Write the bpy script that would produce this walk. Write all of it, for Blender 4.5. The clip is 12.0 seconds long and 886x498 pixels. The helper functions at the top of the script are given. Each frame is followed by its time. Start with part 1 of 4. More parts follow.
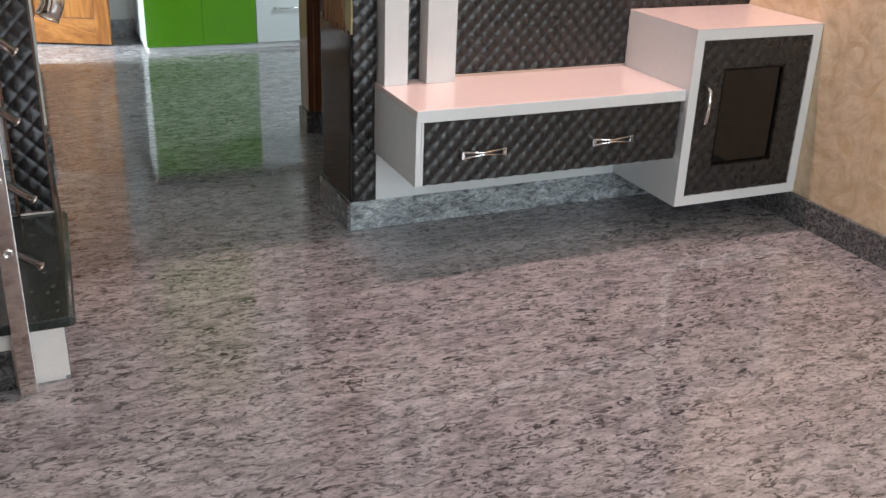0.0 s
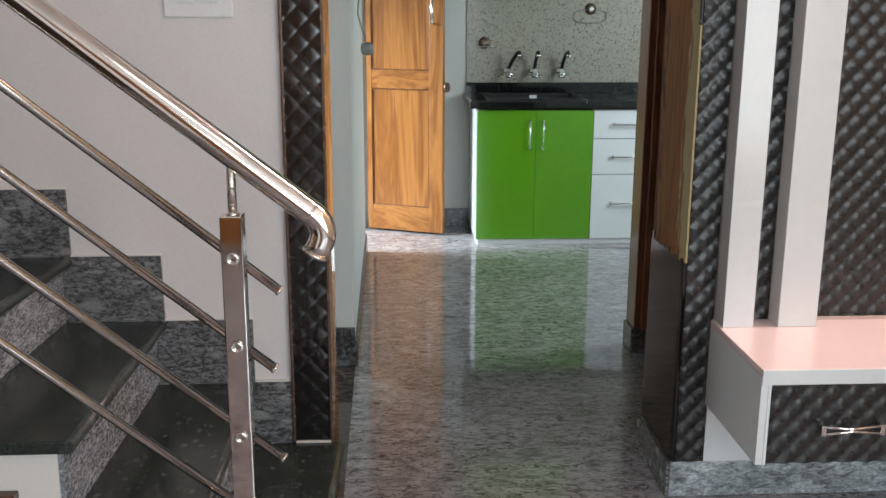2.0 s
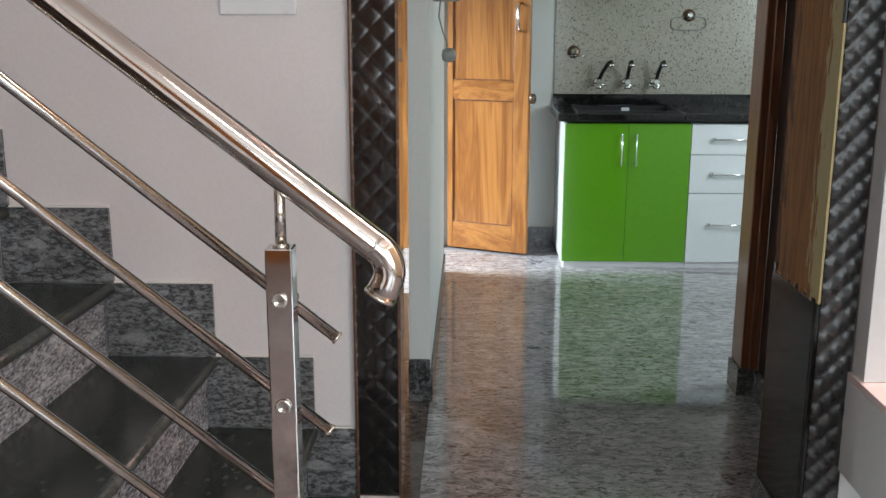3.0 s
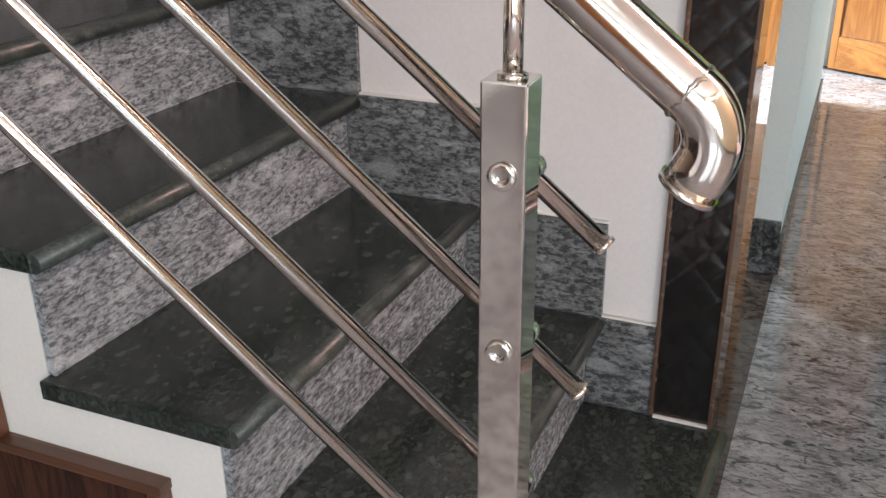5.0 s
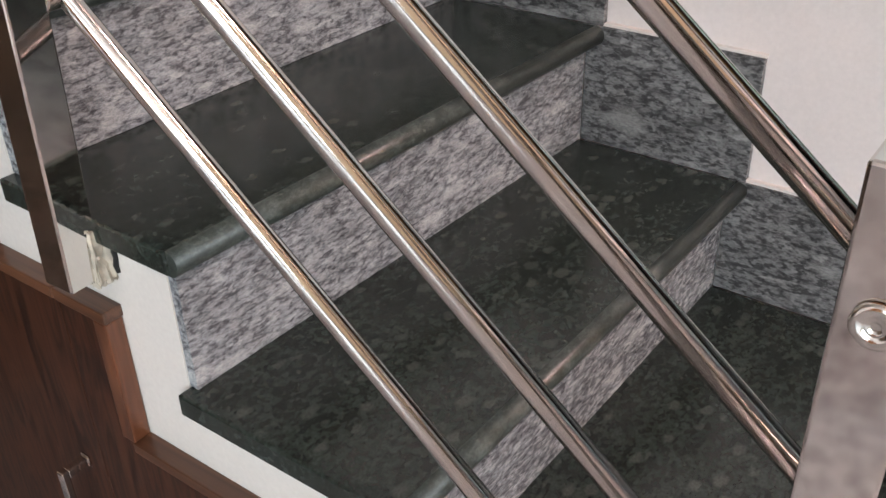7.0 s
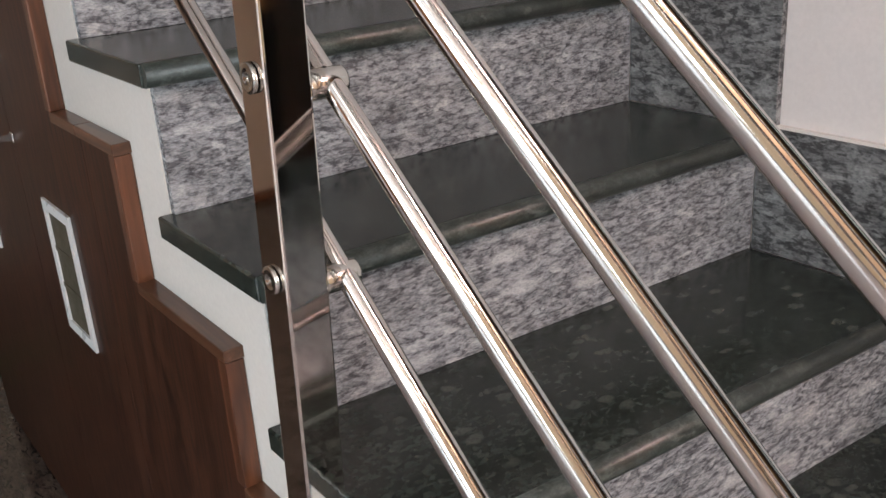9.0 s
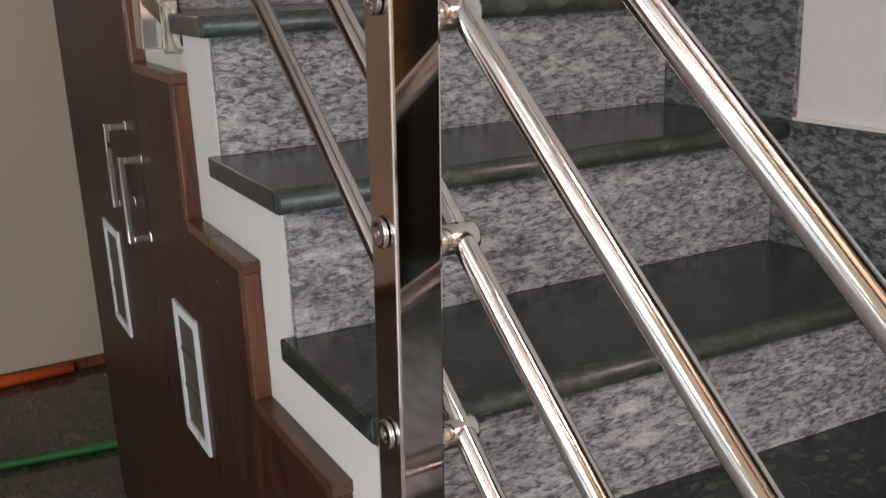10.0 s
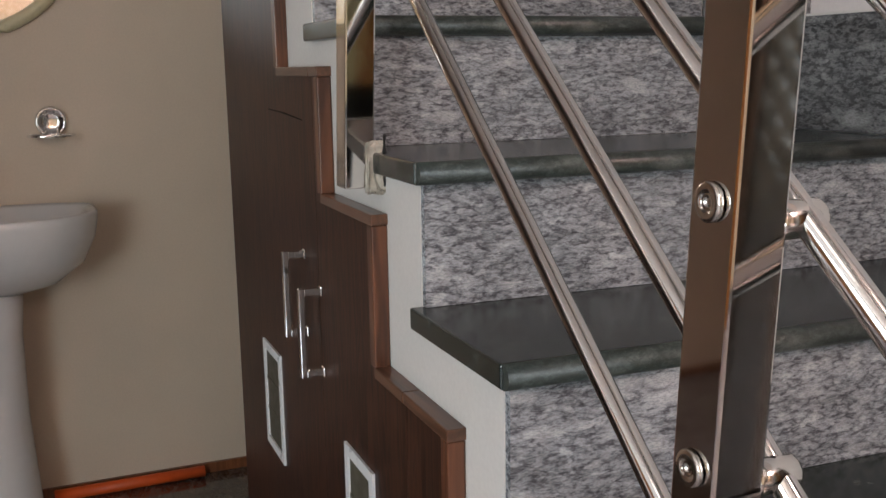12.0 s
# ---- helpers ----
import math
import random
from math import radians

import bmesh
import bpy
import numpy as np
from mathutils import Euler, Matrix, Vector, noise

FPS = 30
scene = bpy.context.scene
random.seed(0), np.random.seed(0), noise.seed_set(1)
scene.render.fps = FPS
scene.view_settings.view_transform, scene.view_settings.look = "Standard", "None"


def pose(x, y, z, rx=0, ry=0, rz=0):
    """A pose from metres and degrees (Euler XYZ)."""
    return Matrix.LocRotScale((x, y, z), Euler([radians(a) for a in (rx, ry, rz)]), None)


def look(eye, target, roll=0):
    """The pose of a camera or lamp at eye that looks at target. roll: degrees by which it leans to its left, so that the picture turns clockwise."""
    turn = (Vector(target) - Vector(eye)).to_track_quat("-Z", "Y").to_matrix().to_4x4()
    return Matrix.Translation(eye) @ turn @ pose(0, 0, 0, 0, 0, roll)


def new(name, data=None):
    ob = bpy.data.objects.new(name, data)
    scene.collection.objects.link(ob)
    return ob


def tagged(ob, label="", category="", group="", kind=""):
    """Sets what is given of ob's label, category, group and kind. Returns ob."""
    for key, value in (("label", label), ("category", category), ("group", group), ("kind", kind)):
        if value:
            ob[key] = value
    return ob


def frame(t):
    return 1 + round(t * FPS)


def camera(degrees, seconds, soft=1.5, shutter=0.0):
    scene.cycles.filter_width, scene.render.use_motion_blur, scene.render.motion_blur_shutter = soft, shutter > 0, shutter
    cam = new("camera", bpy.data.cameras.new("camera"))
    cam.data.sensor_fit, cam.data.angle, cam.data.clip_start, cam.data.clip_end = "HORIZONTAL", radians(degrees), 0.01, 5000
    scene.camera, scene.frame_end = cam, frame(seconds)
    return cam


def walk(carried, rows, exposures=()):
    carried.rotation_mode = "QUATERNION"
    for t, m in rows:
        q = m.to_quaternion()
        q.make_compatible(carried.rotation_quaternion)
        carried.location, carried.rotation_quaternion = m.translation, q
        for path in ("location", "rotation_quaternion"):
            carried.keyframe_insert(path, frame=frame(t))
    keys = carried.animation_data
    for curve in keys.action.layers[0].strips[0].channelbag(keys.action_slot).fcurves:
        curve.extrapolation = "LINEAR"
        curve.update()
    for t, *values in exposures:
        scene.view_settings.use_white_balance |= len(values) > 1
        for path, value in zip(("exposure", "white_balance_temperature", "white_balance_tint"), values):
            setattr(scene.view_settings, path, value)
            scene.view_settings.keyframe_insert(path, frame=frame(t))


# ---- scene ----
cam = camera(49.0, 12.0)
PATH = [
    (0, (-0.03, 0.333, 1.318), (0.716, 2.01, 0.525), 2.1),
    (0.5, (-0.011, 0.434, 1.312), (0.556, 2.203, 0.571), 0.8),
    (1, (0.07, 0.58, 1.322), (0.444, 2.429, 0.657), -0.0),
    (1.5, (0.143, 0.709, 1.354), (0.342, 2.614, 0.779), -0.5),
    (2, (0.17, 0.871, 1.355), (0.279, 2.81, 0.877), 0.2),
    (2.5, (0.169, 1.047, 1.352), (0.208, 3.0, 0.922), 0.6),
    (3, (0.166, 1.211, 1.318), (0.113, 3.159, 0.865), 0.1),
    (3.5, (0.173, 1.39, 1.284), (-0.108, 3.308, 0.795), 0.3),
    (3.7, (0.164, 1.461, 1.259), (-0.185, 3.348, 0.695), 0.3),
    (5.3, (0.135, 1.967, 1.192), (-0.688, 3.562, 0.308), -1.1),
    (5.5, (0.135, 2.01, 1.194), (-0.764, 3.537, 0.268), -1.6),
    (6, (0.095, 2.081, 1.182), (-0.895, 3.499, 0.177), -1.9),
    (6.5, (0.003, 2.146, 1.176), (-0.983, 3.528, 0.119), -1.4),
    (6.7, (-0.033, 2.168, 1.179), (-1.023, 3.536, 0.109), -1.4),
    (8.3, (-0.102, 2.304, 1.219), (-1.427, 3.531, 0.359), -3.5),
    (8.5, (-0.121, 2.3, 1.237), (-1.49, 3.496, 0.403), -3.3),
    (9, (-0.14, 2.295, 1.261), (-1.652, 3.374, 0.521), -3.8),
    (9.5, (-0.156, 2.299, 1.282), (-1.764, 3.295, 0.633), -3.1),
    (10, (-0.178, 2.316, 1.307), (-1.867, 3.23, 0.749), -2.3),
    (10.5, (-0.191, 2.32, 1.333), (-1.953, 3.151, 0.878), -2.0),
    (11, (-0.199, 2.321, 1.342), (-2.006, 3.068, 0.919), -1.9),
    (11.5, (-0.232, 2.314, 1.354), (-2.056, 3.033, 0.961), -1.5),
    (12, (-0.341, 2.249, 1.369), (-2.161, 2.993, 1.001), -0.9),
]
# the clip's camera opens up as it turns to the stairs
EXPOSURES = [(0, -0.42), (1.5, -0.4), (3.7, -0.3), (5.3, 0.18), (6.7, 0.33), (8.3, 0.32), (9.2, 0.2), (10.5, -0.03), (12, -0.02)]
walk(cam, [(t, look(eye, target, roll)) for t, eye, target, roll in PATH], EXPOSURES)

# ---- world, sun and large lights ----
world = bpy.data.worlds.new("sky")
scene.world = world
world.use_nodes = True
wn = world.node_tree.nodes
wn.clear()
sky = wn.new("ShaderNodeTexSky")
sky.sky_type, sky.sun_disc = "NISHITA", False
sky.sun_elevation, sky.sun_rotation = radians(55), radians(150)
bg = wn.new("ShaderNodeBackground")
bg.inputs["Strength"].default_value = 0.12
wout = wn.new("ShaderNodeOutputWorld")
world.node_tree.links.new(sky.outputs[0], bg.inputs["Color"])
world.node_tree.links.new(bg.outputs[0], wout.inputs["Surface"])

sun = new("sun", bpy.data.lights.new("sun", "SUN"))
sun.data.energy, sun.data.angle, sun.data.color = 1.2, radians(12), (1.0, 0.95, 0.88)
sun.matrix_world = look((3, -9, 12), (0, 0, 0))


def area_lamp(name, at, to, w, h, watts, colour):
    lamp = new(name, bpy.data.lights.new(name, "AREA"))
    lamp.data.shape, lamp.data.size, lamp.data.size_y = "RECTANGLE", w, h
    lamp.data.energy, lamp.data.color = watts, colour
    lamp.matrix_world = look(at, to)
    return lamp


DAY = (0.84, 0.94, 1.0)
PINK = (1.0, 0.705, 0.665)
area_lamp("hall_window_light", (1.2, -2.47, 1.45), (1.2, 0, 1.35), 2.1, 1.85, 90, DAY)
# added fill from an unseen side, to brighten the stair risers
area_lamp("east_window_light", (2.59, -0.9, 1.4), (0, -0.6, 1.2), 1.75, 1.9, 80, DAY)
# added fill without a fitting, brightening the stairs more than the washbasin
area_lamp("hall_ceiling_light", (0.8, 1.1, 2.88), (0.8, 1.1, 0), 0.7, 0.7, 5, (1.0, 0.95, 0.91))
area_lamp("cove_light_tv", (1.80, 3.27, 2.85), (1.80, 3.0, 0), 1.5, 0.06, 72, PINK)
# added upward strip, unseen: brightens the ceiling that the rails mirror
area_lamp("cove_light_hall", (2.40, 0.6, 2.58), (1.9, 0.6, 3.0), 3.6, 0.08, 15, (1.0, 0.86, 0.82))
lobby = area_lamp("lobby_window_light", (-1.98, 6.45, 1.45), (0, 6.43, -0.25), 0.95, 1.3, 122, DAY)
lobby.data.spread = radians(95)
# added fill for the cabinet fronts; no window is known on this side
area_lamp("kitchen_window_light", (2.58, 5.2, 1.55), (0.9, 6.2, 0.7), 0.75, 1.1, 38, DAY)

# ---- materials ----


class Nodes:
    """A principled material under construction."""

    def __init__(self, name, rough=0.5, metal=0.0, spec=0.5, coat=0.0):
        self.mat = bpy.data.materials.new(name)
        self.mat.use_nodes = True
        self.tree = self.mat.node_tree
        self.bsdf = self.tree.nodes["Principled BSDF"]
        self.put("Roughness", rough)
        self.put("Metallic", metal)
        self.put("Specular IOR Level", spec)
        self.put("Coat Weight", coat)
        self.put("Coat Roughness", 0.06)

    def put(self, socket, value):
        if isinstance(value, (int, float)):
            self.bsdf.inputs[socket].default_value = value
        elif isinstance(value, tuple):
            self.bsdf.inputs[socket].default_value = (*value, 1)
        else:
            self.tree.links.new(value, self.bsdf.inputs[socket])

    def add(self, kind, **ins):
        n = self.tree.nodes.new("ShaderNode" + kind)
        for key, value in ins.items():
            sock = n.inputs[key.replace("_", " ")]
            if isinstance(value, (int, float)):
                sock.default_value = value
            elif isinstance(value, tuple):
                sock.default_value = value
            else:
                self.tree.links.new(value, sock)
        return n

    def coords(self, scale=(1, 1, 1), turn=(0, 0, 0), vary=False):
        tc = self.add("TexCoord")
        vec = tc.outputs["Object"]
        if vary:
            info = self.add("ObjectInfo")
            mul = self.add("VectorMath", )
            mul.operation = "MULTIPLY_ADD"
            comb = self.add("CombineXYZ", X=info.outputs["Random"], Y=info.outputs["Random"], Z=info.outputs["Random"])
            self.tree.links.new(comb.outputs[0], mul.inputs[0])
            mul.inputs[1].default_value = (37.0, 21.0, 13.0)
            self.tree.links.new(vec, mul.inputs[2])
            vec = mul.outputs[0]
        m = self.add("Mapping", Vector=vec, Rotation=tuple(radians(a) for a in turn), Scale=scale)
        return m.outputs[0]

    def noise(self, vec, scale, detail=4.0, rough=0.55, warp=0.0):
        n = self.add("TexNoise", Vector=vec, Scale=scale, Detail=detail, Roughness=rough, Distortion=warp)
        return n.outputs["Fac"]

    def ramp(self, fac, *stops):
        r = self.add("ValToRGB", Fac=fac)
        el = r.color_ramp.elements
        while len(el) < len(stops):
            el.new(0.5)
        for e, (p, c) in zip(el, stops):
            e.position = p
            e.color = (*c, 1) if isinstance(c, tuple) else (c, c, c, 1)
        return r.outputs["Color"]

    def mix(self, fac, a, b, how="MIX"):
        n = self.add("MixRGB")
        n.blend_type = how
        for sock, v in zip(n.inputs, (fac, a, b)):
            if isinstance(v, tuple):
                sock.default_value = (*v, 1)
            elif isinstance(v, (int, float)):
                sock.default_value = v if sock.type == "VALUE" else (v, v, v, 1)
            else:
                self.tree.links.new(v, sock)
        return n.outputs[0]

    def bump(self, height, strength=0.3, distance=0.002):
        b = self.add("Bump", Height=height, Strength=strength, Distance=distance)
        self.tree.links.new(b.outputs[0], self.bsdf.inputs["Normal"])


def granite(name, light, mid, dark, scale=(1, 1, 1), turn=(0, 0, 0), size=26.0, lo=0.40, hi=0.62, rough=0.10, spec=0.5, vary=True, blot=0.5, spot=0.55):
    n = Nodes(name, rough, spec=spec)
    v = n.coords(scale, turn, vary)
    big = n.noise(v, size * 0.28, 3, 0.6, 0.6)
    grain = n.noise(v, size, 6, 0.68, 0.9)
    fine = n.noise(v, size * 3.6, 3, 0.6)
    cell = n.add("TexVoronoi", Vector=v, Scale=size * 1.1, Randomness=1.0)
    base = n.ramp(grain, (lo, dark), ((lo + hi) / 2, mid), (hi, light))
    base = n.mix(blot, base, n.ramp(big, (0.35, 0.55), (0.65, 1.35)), "MULTIPLY")
    base = n.mix(spot, base, n.ramp(cell.outputs["Color"], (0.2, 0.6), (0.8, 1.25)), "MULTIPLY")
    base = n.mix(0.6, base, n.ramp(fine, (0.36, 0.35), (0.52, 1.15)), "MULTIPLY")
    n.put("Base Color", base)
    n.put("Roughness", n.ramp(grain, (0.3, rough * 0.8), (0.7, rough * 1.25)))
    n.bump(big, 0.06, 0.002)
    return n.mat


def fleck_granite(name, matrix, fleck, oval, size, lo, hi, rough, stretch=(1, 0.55, 1.1), ovals=0.3, beans=0.2):
    """Polished stone: a matrix with short flecks, fine grit and scattered pale ovals."""
    n = Nodes(name, rough, spec=0.5)
    v = n.coords(stretch, vary=True)
    grain = n.noise(v, size, 5, 0.62, 0.35)
    grit = n.noise(v, size * 3.1, 3, 0.6)
    cloud = n.noise(v, size * 0.16, 3, 0.6)
    pale = n.noise(v, size * 0.40, 3, 0.55, 0.3)
    tone = n.noise(v, size * 0.55, 4, 0.6, 0.5)
    body = n.mix(n.ramp(tone, (0.38, 0.0), (0.62, 1.0)), tuple(0.70 * k for k in matrix), matrix)
    c = n.mix(n.ramp(grain, (lo, 1.0), (hi, 0.0)), body, fleck)
    crack = n.add("TexVoronoi", Vector=v, Scale=size * 0.5)
    crack.feature = "DISTANCE_TO_EDGE"
    veins = n.mix(1.0, n.ramp(crack.outputs["Distance"], (0.02, 1.0), (0.10, 0.0)), n.ramp(tone, (0.43, 0.65), (0.57, 0.0)), "MULTIPLY")
    c = n.mix(veins, c, tuple(0.7 * k for k in fleck))
    c = n.mix(n.mix(1.0, n.ramp(pale, (0.70 - ovals * 0.35, 0.0), (0.76 - ovals * 0.35, 1.0)), 0.75, "MULTIPLY"), c, oval)
    bean = n.add("TexVoronoi", Vector=n.mix(0.012, v, n.add("TexNoise", Vector=v, Scale=size * 0.5, Detail=2.0).outputs["Color"]), Scale=size * beans)
    chosen = n.add("SeparateXYZ", Vector=bean.outputs["Color"]).outputs["X"]
    bean_mask = n.mix(1.0, n.ramp(bean.outputs["Distance"], (0.26, 0.8), (0.44, 0.0)), n.ramp(chosen, (0.66, 0.0), (0.74, 1.0)), "MULTIPLY")
    c = n.mix(bean_mask, c, oval)
    c = n.mix(0.55, c, n.ramp(grit, (0.36, 0.5), (0.58, 1.2)), "MULTIPLY")
    c = n.mix(0.7, c, n.ramp(cloud, (0.35, 0.68), (0.65, 1.2)), "MULTIPLY")
    n.put("Base Color", c)
    n.put("Roughness", n.ramp(grain, (0.3, rough * 0.8), (0.7, rough * 1.2)))
    n.bump(cloud, 0.05, 0.002)
    return n.mat


def floor_granite(name, light, mid, dark):
    """Polished slab: pale uneven ground, clumps of thin dark streaks across the hall, scattered pale lozenges."""
    n = Nodes(name, 0.07, spec=0.75)
    v = n.coords((0.9, 2.1, 1), (0, 0, 14))
    v2 = n.coords((0.7, 1.7, 1), (0, 0, -4))
    streak = n.noise(v, 27, 5, 0.64, 1.6)
    fine = n.noise(v, 95, 3, 0.6, 0.5)
    ground = n.noise(v, 15, 4, 0.6, 0.9)
    clump = n.noise(v2, 7.5, 3, 0.6, 0.8)
    big = n.noise(v2, 2.2, 3, 0.6, 0.5)
    lozenge = n.noise(v2, 16, 2, 0.5, 0.6)
    base = n.ramp(ground, (0.36, mid), (0.62, light))
    lines = n.ramp(streak, (0.415, 1.0), (0.495, 0.0))
    lines = n.mix(1.0, lines, n.ramp(clump, (0.38, 1.0), (0.62, 0.55)), "MULTIPLY")
    base = n.mix(lines, base, dark)
    base = n.mix(n.ramp(lozenge, (0.62, 0.0), (0.68, 0.55)), base, light)
    base = n.mix(0.6, base, n.ramp(fine, (0.36, 0.62), (0.56, 1.12)), "MULTIPLY")
    base = n.mix(0.5, base, n.ramp(big, (0.35, (0.80, 0.77, 0.79)), (0.65, (1.16, 1.15, 1.10))), "MULTIPLY")
    n.put("Base Color", base)
    n.put("Roughness", n.ramp(big, (0.3, 0.05), (0.7, 0.09)))
    wave = n.noise(n.coords((1, 1, 1)), 5.0, 2, 0.5)
    n.bump(wave, 0.05, 0.01)
    return n.mat


def paint(name, colour, rough=0.55, grain=0.06, blotch=0.06, spec=0.4, relief=0.15):
    n = Nodes(name, rough, spec=spec)
    v = n.coords()
    a = n.noise(v, 1.3, 4)
    b = n.noise(v, 160, 3)
    c = n.mix(1.0, colour, n.ramp(a, (0.3, 1 - blotch), (0.7, 1.0)), "MULTIPLY")
    c = n.mix(1.0, c, n.ramp(b, (0.3, 1 - grain), (0.7, 1.0)), "MULTIPLY")
    n.put("Base Color", c)
    n.bump(b, relief, 0.0008)
    return n.mat


def wood(name, light, dark, axis="z", rough=0.3, coat=0.3, grain=1.0, ring=7.0, spec=0.5):
    n = Nodes(name, rough, coat=coat, spec=spec)
    k = {"x": (0.08, 1, 1), "y": (1, 0.08, 1), "z": (1, 1, 0.08)}[axis]
    v = n.coords(tuple(grain * a for a in k), vary=True)
    warp = n.noise(v, ring, 3, 0.55, 2.2)
    fine = n.noise(n.coords(tuple(a * b for a, b in zip((1, 1, 1), (k[0] ** 1.6, k[1] ** 1.6, k[2] ** 1.6))), vary=True), 170, 3)
    c = n.ramp(warp, (0.32, dark), (0.47, light), (0.56, dark), (0.68, light))
    c = n.mix(0.35, c, n.ramp(fine, (0.35, 0.55), (0.6, 1.15)), "MULTIPLY")
    n.put("Base Color", c)
    n.bump(fine, 0.12, 0.0006)
    return n.mat


def metal(name, colour, rough, streak=0.0, axis="z", uneven=1.0):
    n = Nodes(name, rough, 1.0)
    v = n.coords({"x": (0.05, 1, 1), "z": (1, 1, 0.05), "n": (1, 1, 1)}[axis])
    s = n.noise(v, 220 if axis != "n" else 30, 3)
    smudge = n.noise(n.coords(), 14, 4)
    n.put("Base Color", n.mix(0.3, colour, n.ramp(smudge, (0.35, 0.78), (0.65, 1.05)), "MULTIPLY"))
    n.put("Roughness", n.mix(0.5, n.ramp(s, (0.3, rough * (1 - 0.4 * uneven)), (0.7, rough * (1 + 0.5 * uneven))), n.ramp(smudge, (0.3, rough * (1 - 0.2 * uneven)), (0.7, rough * (1 + 0.4 * uneven)))))
    if streak:
        n.bump(s, streak, 0.0004)
    return n.mat


def plain(name, colour, rough=0.4, spec=0.5, coat=0.0, metal_=0.0, wear=0.1, size=40):
    n = Nodes(name, rough, metal_, spec, coat)
    a = n.noise(n.coords(vary=True), size, 4)
    n.put("Base Color", n.mix(1.0, colour, n.ramp(a, (0.3, 1 - wear), (0.7, 1.0)), "MULTIPLY"))
    n.put("Roughness", n.ramp(a, (0.3, rough * 0.85), (0.7, min(1, rough * 1.2))))
    return n.mat


def stucco(name, a, b):
    """Trowelled plaster with leaf-shaped relief."""
    n = Nodes(name, 0.6)
    v = n.coords()
    cells = n.add("TexVoronoi", Vector=n.coords((1, 1, 1.5), (20, 0, 0)), Scale=11.0)
    sweep = n.noise(v, 9, 4, 0.6, 2.5)
    fine = n.noise(v, 120, 3)
    c = n.ramp(sweep, (0.35, a), (0.62, b))
    c = n.mix(0.5, c, n.ramp(cells.outputs["Distance"], (0.1, 0.85), (0.6, 1.05)), "MULTIPLY")
    n.put("Base Color", n.mix(0.3, c, n.ramp(fine, (0.3, 0.8), (0.7, 1.05)), "MULTIPLY"))
    n.bump(n.mix(0.5, sweep, cells.outputs["Distance"]), 0.7, 0.01)
    return n.mat


def vine_tile(name):
    """Off-white wall tile printed with thin curling stems and small dark leaves."""
    n = Nodes(name, 0.18, spec=0.5)
    v = n.coords()
    stem = n.add("TexNoise", Vector=v, Scale=30.0, Detail=1.0, Distortion=2.2).outputs["Fac"]
    lines = n.ramp(stem, (0.465, 0.0), (0.485, 1.0), (0.505, 1.0), (0.525, 0.0))
    leaf = n.add("TexVoronoi", Vector=n.coords((1.5, 1, 1), (0, 35, 0)), Scale=34.0)
    leaves = n.ramp(leaf.outputs["Distance"], (0.15, 1.0), (0.22, 0.0))
    c = n.mix(n.mix(1.0, lines, 0.85, "MULTIPLY"), (0.39, 0.375, 0.315), (0.13, 0.125, 0.095))
    c = n.mix(n.mix(1.0, leaves, 0.85, "MULTIPLY"), c, (0.05, 0.05, 0.035))
    n.put("Base Color", c)
    return n.mat


def peeled_wood(name):
    """Bare ply with pale torn glue along the edge nearest the hall."""
    n = Nodes(name, 0.6, spec=0.25)
    v = n.coords((1, 1, 0.12))
    g = n.noise(v, 22, 5, 0.6, 1.5)
    c = n.ramp(g, (0.3, (0.09, 0.028, 0.006)), (0.46, (0.25, 0.095, 0.02)), (0.7, (0.36, 0.155, 0.035)))
    rag = n.noise(n.coords((1, 1.4, 0.22)), 30, 5, 0.7)
    tc = n.add("TexCoord")
    y = n.add("SeparateXYZ", Vector=tc.outputs["Object"]).outputs["Y"]
    near = n.add("MapRange", Value=y, From_Min=3.386, From_Max=3.50, To_Min=0.74, To_Max=0.28).outputs[0]
    torn = n.add("Math")
    torn.operation = "GREATER_THAN"
    n.tree.links.new(near, torn.inputs[0])
    n.tree.links.new(rag, torn.inputs[1])
    c = n.mix(torn.outputs[0], c, (0.46, 0.39, 0.20))
    far = n.add("MapRange", Value=y, From_Min=3.60, From_Max=3.72, To_Min=0.3, To_Max=0.62).outputs[0]
    dark = n.add("Math")
    dark.operation = "GREATER_THAN"
    n.tree.links.new(far, dark.inputs[0])
    n.tree.links.new(rag, dark.inputs[1])
    c = n.mix(dark.outputs[0], c, (0.10, 0.03, 0.012))
    n.put("Base Color", c)
    n.bump(rag, 0.6, 0.004)
    return n.mat


HALL_STONE = ((0.41, 0.40, 0.415), (0.225, 0.218, 0.224), (0.046, 0.043, 0.046))
# dark stone of the washing corner, also used to shade the lobby floor
DARK_STONE_SHADE = ((0.115, 0.088, 0.074), (0.062, 0.047, 0.040), (0.016, 0.012, 0.011))
M_FLOOR = floor_granite("floor_granite", *HALL_STONE)
M_FLOOR_DARK = floor_granite("floor_granite_dark", *DARK_STONE_SHADE)
M_TREAD = fleck_granite("tread_granite", (0.034, 0.045, 0.039), (0.015, 0.020, 0.017), (0.056, 0.067, 0.059), 130, 0.44, 0.56, 0.2, (1, 0.7, 1), 0.16, 0.4)
M_RISER = fleck_granite("riser_granite", (0.315, 0.345, 0.37), (0.082, 0.085, 0.095), (0.42, 0.45, 0.47), 165, 0.36, 0.51, 0.26, (1, 0.42, 1.15), 0.30, 0.2)
M_NOSE = fleck_granite("honed_tread_edge", (0.062, 0.076, 0.068), (0.028, 0.036, 0.032), (0.11, 0.125, 0.115), 130, 0.44, 0.56, 0.36, (1, 0.6, 1), 0.2)
